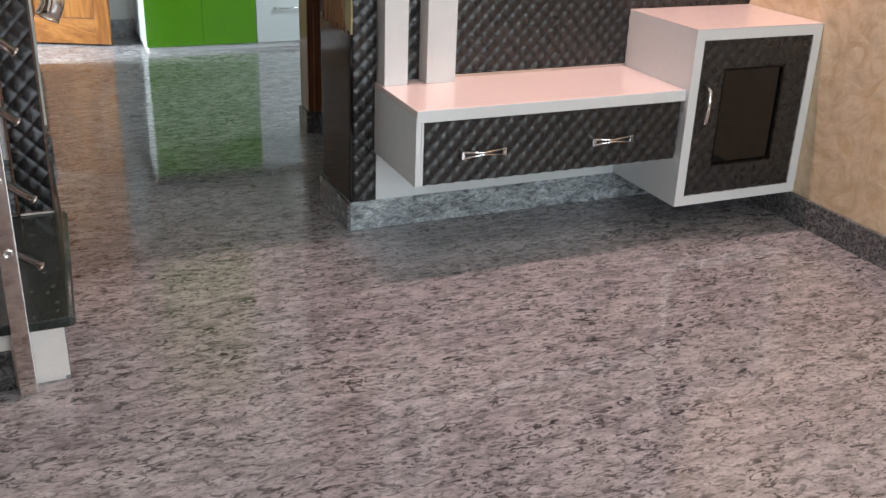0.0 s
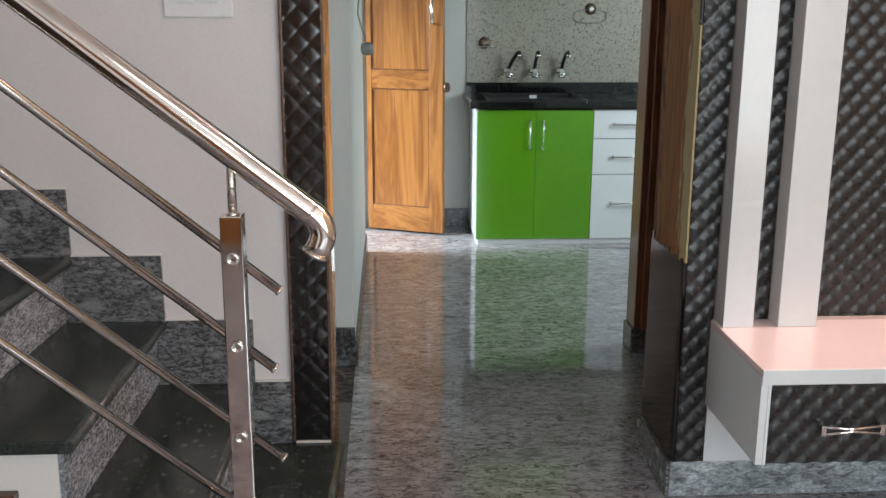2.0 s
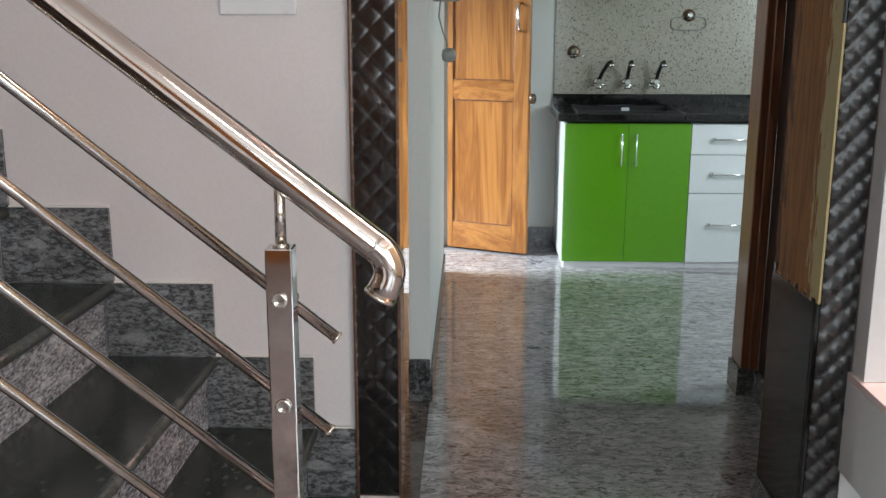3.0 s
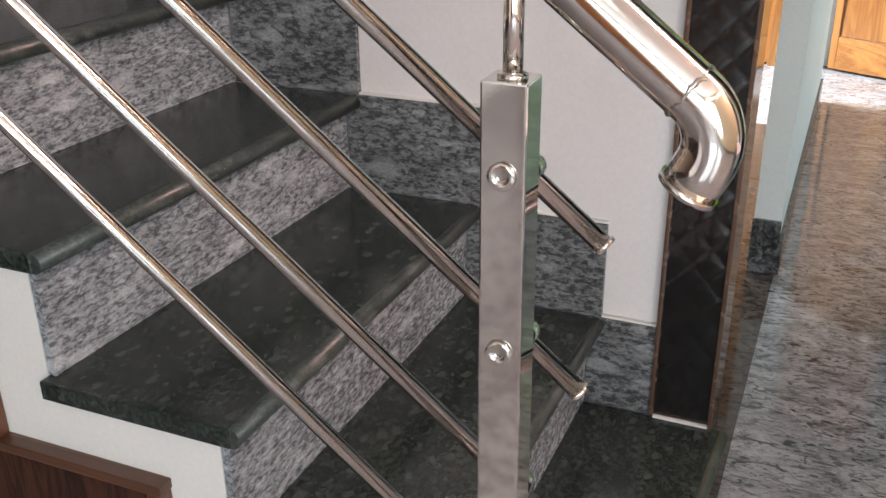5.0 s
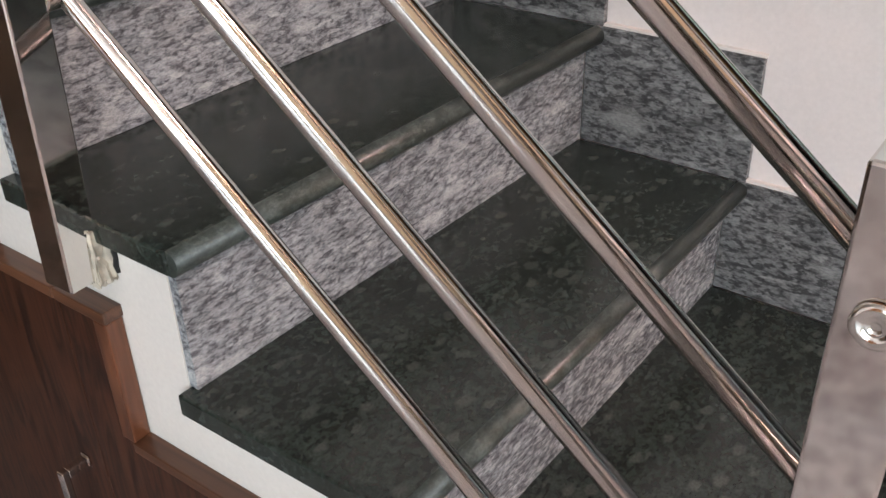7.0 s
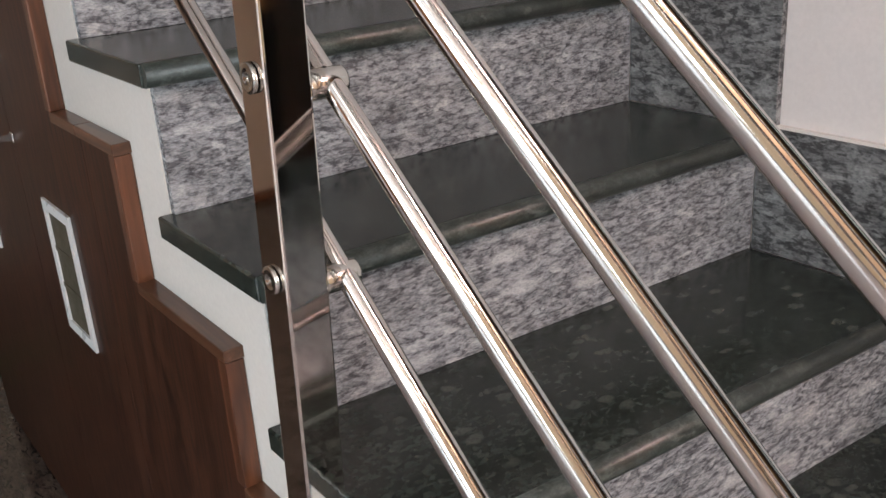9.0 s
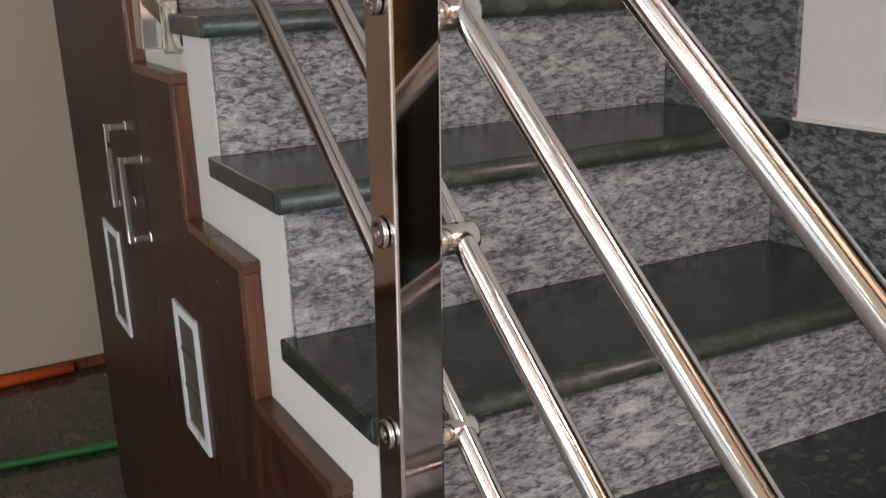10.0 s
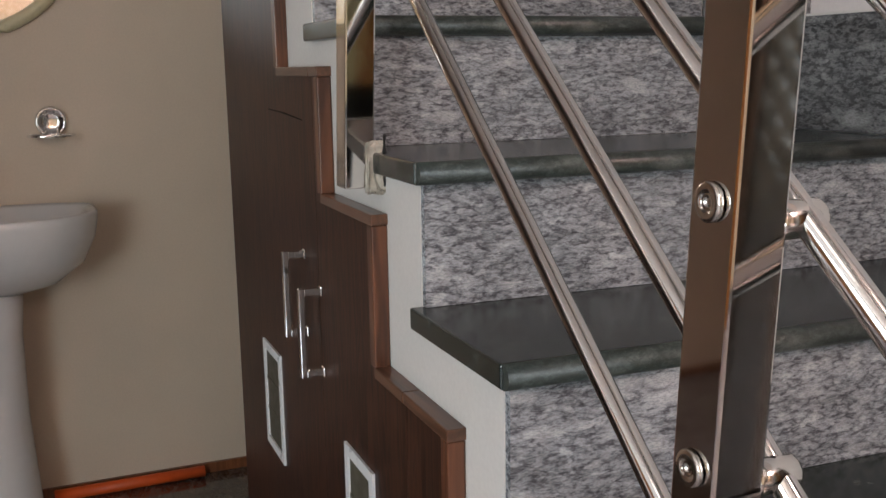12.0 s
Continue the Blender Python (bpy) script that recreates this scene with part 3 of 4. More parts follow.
part("end_block", boxm(-0.107, -0.0185, 2.660, 2.6635, 0.012, 0.1515), M_STRINGER, stairs)
part("floor_skirting", boxm(-0.575, -0.146, 2.652, 2.6635, 0, 0.105, 0.001), M_DARKSKIRT, stairs, "dark granite skirting")

# ---- stair railing ----
DX, DZ, SLOPE = -0.700, 0.562, 0.8105
RY, TY = 2.628, 2.675
railing = thing("stair_railing", (-0.118, RY, 0), "polished stainless steel stair railing with four slanted bars", "railing")
RAILS = (0.8935, 0.7235, 0.542, 0.366)
SCREWS = (0.910, 0.740, 0.557, 0.381)
ENDS = (-0.043, -0.058, -0.047, -0.052)
HS = 0.780


def handrail_line():
    d = Vector((1, 0, -HS)).normalized()
    p0 = Vector((0.030, 0, 0.990))
    r = 0.045
    c = p0 + r * Vector((d.z, 0, -d.x))
    a0 = math.degrees(math.atan2(p0.z - c.z, p0.x - c.x))
    pts = [(p0.x - 2.6, RY, p0.z + 2.6 * HS), (p0.x - 1.2, RY, p0.z + 1.2 * HS), (p0.x - 0.3, RY, p0.z + 0.3 * HS), (p0.x - 0.02, RY, p0.z + 0.02 * HS)]
    pts += arc((c.x, c.z), r, a0, -28, 14, RY)
    e = Vector(pts[-1])
    t = Vector((math.sin(radians(-28)), 0, -math.cos(radians(-28))))
    return pts + [tuple(e + 0.022 * t)]


hand = part("handrail", tube(handrail_line(), 0.0242, 40), M_STEEL, railing, "thick polished handrail with a curled end")
hl = [Vector(p) for p in handrail_line()]
tip, back = hl[-1], (hl[-2] - hl[-1]).normalized()
part("end_collar", tube([tuple(tip - 0.0015 * back), tuple(tip + 0.004 * back)], 0.0258, 40), M_STEEL, hand)
elbow, along = Vector((0.026, RY, 0.990 + 0.004 * HS)), Vector((1, 0, -HS)).normalized()
side_a, side_b = Vector((0, 1, 0)), along.cross(Vector((0, 1, 0)))
bead = random.Random(8)
ring = [tuple(elbow + along * bead.uniform(-0.002, 0.002) + 0.0238 * (math.cos(a) * side_a + math.sin(a) * side_b)) for a in (2 * math.pi * k / 36 for k in range(36))]
part("weld", tube(ring, [bead.uniform(0.0012, 0.0026) for _ in ring], 8, closed=True), M_BRUSHED, hand, "rough weld bead")
for z0, x_end in zip(RAILS, ENDS):
    far = -2.45
    bar = part("rail", tube([(far, TY, z0 + SLOPE * (-0.118 - far)), (-1.2, TY, z0 + SLOPE * 1.082), (x_end, TY, z0 + SLOPE * (-0.118 - x_end))], 0.0096, 24), M_BAR, railing, "slanted steel bar")
    d = Vector((1, 0, -SLOPE)).normalized()
    e = Vector((x_end, TY, z0 + SLOPE * (-0.118 - x_end)))
    part("end_cap", tube([tuple(e - 0.001 * d), tuple(e + 0.0035 * d)], 0.0112, 24), M_STEEL, bar)


LEAN = (0.0, 0.060, 0.12, 0.06)  # how far each post is out of plumb, metres for each metre of height


def post(i):
    """A square post that leans towards the hall's middle; its rails are clamped behind it."""
    z = DZ * i
    z0 = 0.0 if i == 0 else 0.651 + DZ * (i - 1)

    def mid(h):
        return -0.118 + (0.006 if i == 1 else 0.0) + DX * i + LEAN[i] * (h - (1.20 + DZ * (i - 1)))

    shaft = boxm(-0.0205, 0.0205, 2.611, 2.651, z0, 0.990 + z, 0.0022)
    if i == 1:  # this one also stands slightly twisted
        bmesh.ops.rotate(shaft, verts=shaft.verts[:], cent=(0, 2.631, 0), matrix=Matrix.Rotation(radians(2.0), 3, "Z"))
    for v in shaft.verts:
        v.co.x += mid(v.co.z)
    p = part("post", shaft, M_POST, railing, "square polished steel post")
    x = mid(0.990 + z)
    part("stem", tube([(x + 0.002, RY, 0.988 + z), (x + 0.002, RY, 1.095 + z)], 0.0085, 20), M_STEEL, p, "thin round stem")
    part("stem_collar", lathe([(0.013, 0.0), (0.013, 0.003), (0.0095, 0.006)], (x + 0.002, RY, 0.990 + z), 20), M_STEEL, p)
    for r, low in zip(SCREWS, (0.014, 0.0135, 0.001, -0.005)):
        rz = r + z - (low if i == 1 else 0.0)
        if rz < z0 + 0.05:
            continue
        x = mid(rz)
        part("screw", lathe([(0.0125, 0.0), (0.0125, -0.0028), (0.0115, -0.0038), (0.0060, -0.0038), (0.0055, -0.0028), (0.0050, -0.0028), (0.0030, -0.0030), (0.0026, -0.0014)], (x, 2.6105, rz), 24, "y"), M_BRUSHED, p, "round screw head")
        clamp = part("clamp", lathe([(0.0095, 0.0), (0.0125, 0.004), (0.0125, 0.034), (0.0112, 0.0365)], (x + 0.004, 2.6512, rz - 0.014), 22, "y"), M_BRUSHED, p, "short round rail clamp")
        part("set_screw", lathe([(0.002, 0.0), (0.002, 0.0012)], (x + 0.004, 2.672, rz - 0.0022), 10), M_GAP, clamp)
    return p


for i in range(4):
    post(i)

# broken plaster where the posts are let into the white side
for i in (1, 2, 3):
    z = 0.651 + DZ * (i - 1)
    x = -0.118 + DX * i + LEAN[i] * (z - (1.20 + DZ * (i - 1))) + 0.021
    rnd = random.Random(i)
    bm = boxm(x - 0.004, x + 0.009, 2.640, 2.6645, z - 0.006, z + 0.060, 0.003, 2)
    bmesh.ops.subdivide_edges(bm, edges=bm.edges[:], cuts=3, use_grid_fill=True)
    for v in bm.verts:
        v.co += Vector((rnd.uniform(-1, 1), rnd.uniform(-0.5, 0.5), rnd.uniform(-1, 1))) * 0.0035
    part("plaster_patch", bm, M_PLASTER, stairs, "rough broken plaster round a post foot")
    line = [(x + 0.010 + rnd.uniform(-0.004, 0.004), 2.6632, z + 0.070 - 0.0085 * k) for k in range(9)]
    part("plaster_crack", tube(line, [rnd.uniform(0.0012, 0.0042) for _ in line], 6), M_GAP, stairs)

# ---- cupboard under the stairs ----
CORNERS = [(-0.570, 0.430), (-0.832, 0.608), (-1.046, 0.785), (-1.298, 0.968), (-1.551, 1.178), (-1.797, 1.372), (-2.066, 1.56), (-2.30, 1.745), (-2.53, 1.93), (-2.8, 1.93)]
cupboard = thing("under_stair_cupboard", (-1.55, 2.655, 0), "dark walnut cupboard under the stairs with stepped doors and steel handles", "cupboard")
CY0, CY1 = 2.6455, 2.6625


def top_at(a, b):
    """The stepped outline between two places along the cupboard, from a (nearer the hall's middle) to b."""
    pts = []
    for (x0, z), (x1, _) in zip(CORNERS, CORNERS[1:]):
        l, r = max(x1, b), min(x0, a)
        if r > l:
            pts += [(r, z), (l, z)]
    return pts


def bow_handle(x, z0, z1, y, parent):
    h = part("handle", join(boxm(x - 0.006, x + 0.006, y - 0.040, y - 0.030, z0, z1, 0.0015),
                            boxm(x - 0.0055, x + 0.0055, y - 0.0305, y - 0.0005, z1 - 0.012, z1 - 0.001, 0.001),
                            boxm(x - 0.0055, x + 0.0055, y - 0.0305, y - 0.0005, z0 + 0.001, z0 + 0.012, 0.001)), M_CHROME, parent, "flat chrome bow handle")
    for z in (z0 + 0.0065, z1 - 0.0065):
        part("rosette", boxm(x - 0.008, x + 0.008, y - 0.0035, y - 0.0004, z - 0.008, z + 0.008, 0.001), M_CHROME, parent)
    return h


def vent(x0, x1, z0, z1, parent):
    w = 0.017
    v = part("vent", join(boxm(x0, x1, CY0 - 0.005, CY0 - 0.0004, z0, z0 + w), boxm(x0, x1, CY0 - 0.005, CY0 - 0.0004, z1 - w, z1),
                          boxm(x0, x0 + w, CY0 - 0.005, CY0 - 0.0004, z0 + w, z1 - w), boxm(x1 - w, x1, CY0 - 0.005, CY0 - 0.0004, z0 + w, z1 - w)), M_PLASTIC, parent, "white framed vent")
    return v, w


DOORS = [(-0.570, -0.9165), (-0.9175, -1.4395), (-1.4405, -1.8445), (-1.8455, -2.600)]
doors = []
for a, b in DOORS:
    outline = [(a, 0.012), *top_at(a, b), (b, 0.012)]
    d = part("door", prism(outline, CY0, CY1), M_WALNUT, cupboard)
    doors.append(d)
    for (x0, z), (x1, _) in zip(CORNERS, CORNERS[1:]):
        l, r = max(x1, b), min(x0, a)
        if r > l:
            part("edge_band", boxm(l + (0.0 if l > x1 else -0.001), r + (0.003 if r == x0 else 0.0), CY0 - 0.0055, CY1 + 0.002, z - 0.014, z + 0.001, 0.0015), M_EDGE_X, d, "brown wooden edge band")
    prev = 0.012
    for x, z in CORNERS[:-1]:
        if b < x <= a + 1e-6:
            part("edge_band", boxm(x - 0.020, x + 0.002, CY0 - 0.0045, CY1 + 0.001, prev, z - 0.0145, 0.002), M_EDGE, d, "reddish wooden edge band")
        prev = z
bow_handle(-0.858, 0.158, 0.311, CY0, doors[0])
bow_handle(-0.955, 0.195, 0.342, CY0, doors[1])
bow_handle(-1.830, 0.876, 1.024, CY0, doors[2])
bow_handle(-1.930, 0.920, 1.068, CY0, doors[3])
for (x0, x1, z0, z1), d in (((-1.715, -1.578, 0.577, 0.804), doors[2]), ((-2.303, -2.150, 0.594, 0.820), doors[3])):
    v, w = vent(x0, x1, z0, z1, d)
    part("mesh", boxm(x0 + w, x1 - w, CY0 - 0.0015, CY0 - 0.0005, z0 + w, z1 - w), M_VENT, v, "dark mesh")
    for k in (1, 2):
        zb = z0 + w + (z1 - z0 - 2 * w) * k / 3
        part("cross_bar", boxm(x0 + w, x1 - w, CY0 - 0.0030, CY0 - 0.0016, zb - 0.004, zb + 0.004), M_VENT, v)

part("scratch", tube([(-2.163, 2.6452, 1.297), (-2.04, 2.6452, 1.294), (-1.911, 2.6452, 1.287)], [0.0008, 0.0016, 0.0008], 6), M_GAP, doors[3])

# switch plate on the stair wall
plate = thing("switch_plate", (-0.302, 3.409, 1.40), "white double switch plate on the stair wall", "light switch")
part("plate", boxm(-0.387, -0.217, 3.399, 3.4095, 1.335, 1.455, 0.003), M_PLASTIC, plate)
for x0, x1 in ((-0.358, -0.310), (-0.296, -0.248)):
    s = part("switch", boxm(x0, x1, 3.396, 3.3985, 1.368, 1.422, 0.0015), M_PLASTIC, plate)
    part("rocker", boxm(x0 + 0.024, x1 - 0.002, 3.3935, 3.3958, 1.371, 1.419, 0.0008), M_PLASTIC, s)

# ---- television unit ----
unit = thing("tv_unit", (1.55, 3.18, 0.107), "white and black quilted wall-hung television unit with two drawers", "tv unit")
SX0, SX1, SY, SZ0, SZ1 = 1.048, 2.034, 2.990, 0.285, 0.531
part("backing", boxm(1.055, 2.556, 3.3715, 3.3855, 0.108, 0.53), M_WHITE, unit, "white panel below the shelf")
part("side_quilt", quilt(0.973, 1.054, 0.108, 2.25, 3.3735, depth=0.0065, thick=0.012), M_BLACKQ, unit, "black quilted strip at the wall's edge")
part("side_panel", boxm(SX0, SX0 + 0.018, SY + 0.0005, 3.371, SZ0, SZ1 - 0.019, 0.001), M_WHITE, unit)
part("bottom_panel", boxm(SX0 + 0.0185, SX1 - 0.001, SY + 0.0205, 3.371, SZ0, SZ0 + 0.018), M_WHITE, unit)
part("shelf_top", boxm(SX0, SX1 - 0.0005, SY - 0.003, 3.371, SZ1 - 0.0185, SZ1, 0.0015), M_TOPBOARD, unit, "glossy white top board tinted for the pink cove light")
part("top_lip", boxm(SX0, SX1 - 0.0005, SY - 0.006, SY - 0.0032, SZ1 - 0.038, SZ1 - 0.0005, 0.001), M_WHITE, unit)
part("front_post", boxm(SX0 + 0.0185, SX0 + 0.0255, SY, SY + 0.016, SZ0, SZ1 - 0.039), M_WHITE, unit)
mid = 1.55
for x0, x1, hx in ((SX0 + 0.026, mid - 0.0006, 1.268), (mid + 0.0006, SX1 - 0.012, 1.742)):
    dr = part("drawer", quilt(x0, x1, SZ0 + 0.003, SZ1 - 0.0395, SY + 0.004, thick=0.014), M_BLACKQ, unit, "black quilted drawer front")
    hz = 0.385
    arm = 0.072
    hd = part("handle", join(tube([(hx - arm, SY - 0.030, hz + 0.0095), (hx, SY - 0.032, hz + 0.003), (hx + arm, SY - 0.030, hz + 0.0095)], [0.0042, 0.0030, 0.0042], 10),
                             tube([(hx - arm, SY - 0.030, hz - 0.0095), (hx, SY - 0.032, hz - 0.003), (hx + arm, SY - 0.030, hz - 0.0095)], [0.0042, 0.0030, 0.0042], 10)), M_CHROME, dr, "chrome bow-tie handle")
    for s in (-1, 1):
        part("handle_foot", boxm(hx + s * arm - 0.006, hx + s * arm + 0.006, SY - 0.034, SY + 0.004, hz - 0.013, hz + 0.013, 0.0015), M_CHROME, dr)
for x0, x1 in ((1.057, 1.139), (1.207, 1.312)):
    part("upright", boxm(x0, x1, 3.300, 3.3705, SZ1 + 0.0005, 2.25, 0.0015), M_WHITE, unit, "white vertical fin")
part("centre_quilt", quilt(1.1395, 1.2065, SZ1 + 0.001, 2.25, 3.3735, depth=0.0065), M_BLACKQ, unit, "black quilted strip")
part("main_quilt", quilt(1.3125, 2.574, SZ1 + 0.012, 2.25, 3.3735, depth=0.0065), M_BLACKQ, unit, "black quilted back panel")
part("back_trim", boxm(1.3125, 2.033, 3.355, 3.3705, SZ1 + 0.0005, SZ1 + 0.0115, 0.001), M_BRUSHED, unit, "thin grey trim at the panel's foot")

side = thing("tv_side_cabinet", (2.3, 3.17, 0.111), "white floating side cabinet with a black quilted glass door", "cabinet")
CX0, CX1, CYF, CZ0, CZ1 = 2.0345, 2.5735, 2.980, 0.111, 0.735
T = 0.022
for nm, dims in (("side_panel", (CX0, CX0 + T, CYF, 3.371, CZ0 + T, CZ1 - T)), ("side_panel", (CX1 - T, CX1, CYF, 3.371, CZ0 + T, CZ1 - T)),
                 ("bottom_panel", (CX0, CX1, CYF, 3.371, CZ0, CZ0 + T - 0.0002)), ("top_panel", (CX0, CX1, CYF, 3.371, CZ1 - T + 0.0002, CZ1)),
                 ("back_panel", (CX0 + T, CX1 - T, 3.36, 3.371, CZ0 + T, CZ1 - T))):
    part(nm, boxm(*dims), M_WHITE, side)
part("top_board", boxm(CX0, CX1, CYF - 0.012, 3.371, CZ1 + 0.0003, CZ1 + 0.003, 0.001), M_TOPBOARD, side, "white top sheet tinted for the pink cove light")
part("face_frame", join(boxm(CX0, CX0 + 0.036, CYF - 0.012, CYF - 0.0003, CZ0, CZ1), boxm(CX1 - 0.036, CX1, CYF - 0.012, CYF - 0.0003, CZ0, CZ1),
                        boxm(CX0 + 0.036, CX1 - 0.036, CYF - 0.012, CYF - 0.0003, CZ0, CZ0 + 0.036), boxm(CX0 + 0.036, CX1 - 0.036, CYF - 0.012, CYF - 0.0003, CZ1 - 0.036, CZ1)), M_WHITE, side)
dx0, dx1, dz0, dz1 = CX0 + 0.037, CX1 - 0.037, CZ0 + 0.037, CZ1 - 0.037
B = 0.10
door = part("door", quilt(dx0, dx0 + B, dz0, dz1, CYF - 0.004), M_BLACKQ, side, "black quilted door frame")
part("stile", quilt(dx1 - B, dx1, dz0, dz1, CYF - 0.004), M_BLACKQ, door)
part("lower_rail", quilt(dx0 + B, dx1 - B, dz0, dz0 + B, CYF - 0.004), M_BLACKQ, door)
part("upper_rail", quilt(dx0 + B, dx1 - B, dz1 - B, dz1, CYF - 0.004), M_BLACKQ, door)
part("pane", boxm(dx0 + B, dx1 - B, CYF + 0.002, CYF + 0.005, dz0 + B, dz1 - B), M_SMOKED, door, "smoked glass pane")
part("bead", join(boxm(dx0 + B, dx1 - B, CYF - 0.006, CYF + 0.001, dz0 + B, dz0 + B + 0.008), boxm(dx0 + B, dx1 - B, CYF - 0.006, CYF + 0.001, dz1 - B - 0.008, dz1 - B),
                  boxm(dx0 + B, dx0 + B + 0.008, CYF - 0.006, CYF + 0.001, dz0 + B + 0.008, dz1 - B - 0.008), boxm(dx1 - B - 0.008, dx1 - B, CYF - 0.006, CYF + 0.001, dz0 + B + 0.008, dz1 - B - 0.008)), M_BLACK, door)
part("inner_shelf", boxm(CX0 + T, CX1 - T, CYF + 0.03, 3.355, 0.41, 0.425), M_BLACK, side)
hx = dx0 + 0.032
part("handle", join(tube([(hx, CYF - 0.012, 0.545), (hx, CYF - 0.036, 0.530), (hx, CYF - 0.040, 0.475), (hx, CYF - 0.036, 0.420), (hx, CYF - 0.012, 0.405)], [0.008, 0.006, 0.005, 0.006, 0.008], 12)), M_CHROME, door, "curved chrome handle")

# ---- kitchen ----
base = thing("kitchen_base_cabinet", (1.02, 6.7, 0), "glossy green kitchen base cabinet with two doors under the sink", "kitchen cabinet")
KY = 6.46
part("carcass", boxm(0.690, 1.3555, KY + 0.019, 6.995, 0.032, 0.795), M_GREEN, base)
# white here paints the daylight glare on the cabinet's left side
part("side_panel", boxm(0.676, 0.6895, KY + 0.003, 6.995, 0.032, 0.795, 0.001), M_WHITE, base, "side panel whitened for the bright light on its edge")
part("plinth", boxm(0.690, 1.3555, KY + 0.012, 6.9, 0.0, 0.031), M_PLASTIC, base, "whitish plinth strip")
for x0, x1, hx in ((0.680, 1.0195, 0.985), (1.0210, 1.3550, 1.062)):
    d = part("door", boxm(x0, x1, KY, KY + 0.018, 0.034, 0.793, 0.0015), M_GREEN, base, "glossy green door")
    part("handle", join(tube([(hx, KY - 0.022, 0.575), (hx, KY - 0.026, 0.66), (hx, KY - 0.022, 0.735)], [0.0055, 0.0035, 0.0055], 10),
                        lathe([(0.010, 0.0), (0.006, -0.022)], (hx, KY, 0.575), 12, "y"), lathe([(0.007, 0.0), (0.005, -0.022)], (hx, KY, 0.735), 12, "y")), M_CHROME, d, "slim chrome handle")
drawers = thing("drawer_cabinet", (1.6, 6.7, 0), "white kitchen drawer cabinet with three drawers", "kitchen cabinet")
part("carcass", boxm(1.3575, 1.90, KY + 0.019, 6.995, 0.032, 0.795), M_WHITE, drawers)
part("plinth", boxm(1.3575, 1.90, KY + 0.012, 6.9, 0.0, 0.031), M_PLASTIC, drawers, "whitish plinth strip")
for z0, z1 in ((0.034, 0.417), (0.421, 0.627), (0.631, 0.793)):
    d = part("drawer", boxm(1.358, 1.90, KY, KY + 0.018, z0, z1, 0.0015), M_WHITE, drawers)
    hz = z1 - 0.17 if z0 < 0.1 else (z0 + z1) / 2
    part("handle", join(tube([(1.475, KY - 0.024, hz), (1.58, KY - 0.028, hz), (1.70, KY - 0.024, hz)], [0.0065, 0.0045, 0.0065], 10), lathe([(0.012, 0.0), (0.008, -0.024)], (1.475, KY, hz), 12, "y"), lathe([(0.012, 0.0), (0.008, -0.024)], (1.70, KY, hz), 12, "y")), M_CHROME, d, "chrome bar handle")
worktop = thing("worktop", (1.4, 6.7, 0.8), "polished black granite worktop with an upstand", "worktop")
part("slab", join(boxm(0.635, 0.745, 6.43, 6.998, 0.806, 0.852, 0.012, 4), boxm(0.735, 1.315, 6.43, 6.53, 0.806, 0.851, 0.010, 3), boxm(0.735, 1.315, 6.90, 6.998, 0.806, 0.8505), boxm(1.305, 2.59, 6.43, 6.998, 0.806, 0.852, 0.010, 3)), M_SLAB, worktop)
part("support_strip", boxm(0.70, 2.5, 6.50, 6.90, 0.7955, 0.8055), M_GAP, worktop)
part("upstand", boxm(0.655, 2.59, 6.984, 6.9985, 0.8525, 0.915, 0.001), M_SLAB, worktop)
sink = thing("sink", (1.02, 6.71, 0.8), "dark inset kitchen sink with a small white sticker", "sink")
part("bowl", join(boxm(0.746, 0.752, 6.531, 6.899, 0.807, 0.856), boxm(1.298, 1.304, 6.531, 6.899, 0.807, 0.856), boxm(0.752, 1.298, 6.531, 6.537, 0.807, 0.856), boxm(0.752, 1.298, 6.893, 6.899, 0.807, 0.856), boxm(0.752, 1.298, 6.537, 6.893, 0.8065, 0.811)), M_DARK, sink)
part("sticker", boxm(1.04, 1.085, 6.885, 6.892, 0.825, 0.845), M_PLASTIC, sink, "small white sticker")
setting("splashback", join(boxm(0.659, 2.59, 6.990, 6.9985, 0.916, 1.511), boxm(1.3065, 2.59, 6.990, 6.9985, 1.511, 2.15)), M_TILE, "off-white wall tiles with a curling leaf print", "tiles")
upper = thing("wall_cupboard", (0.98, 6.84, 1.51), "glossy green kitchen wall cupboard", "kitchen cabinet")
# carried up to 2.70 out of view, to darken what the floor mirrors
part("body", boxm(0.651, 1.305, 6.70, 6.998, 1.512, 2.70), M_GREEN, upper)
for x0, x1 in ((0.652, 0.977), (0.979, 1.304)):
    part("door", boxm(x0, x1, 6.681, 6.699, 1.513, 2.699, 0.0015), M_GREEN, upper)


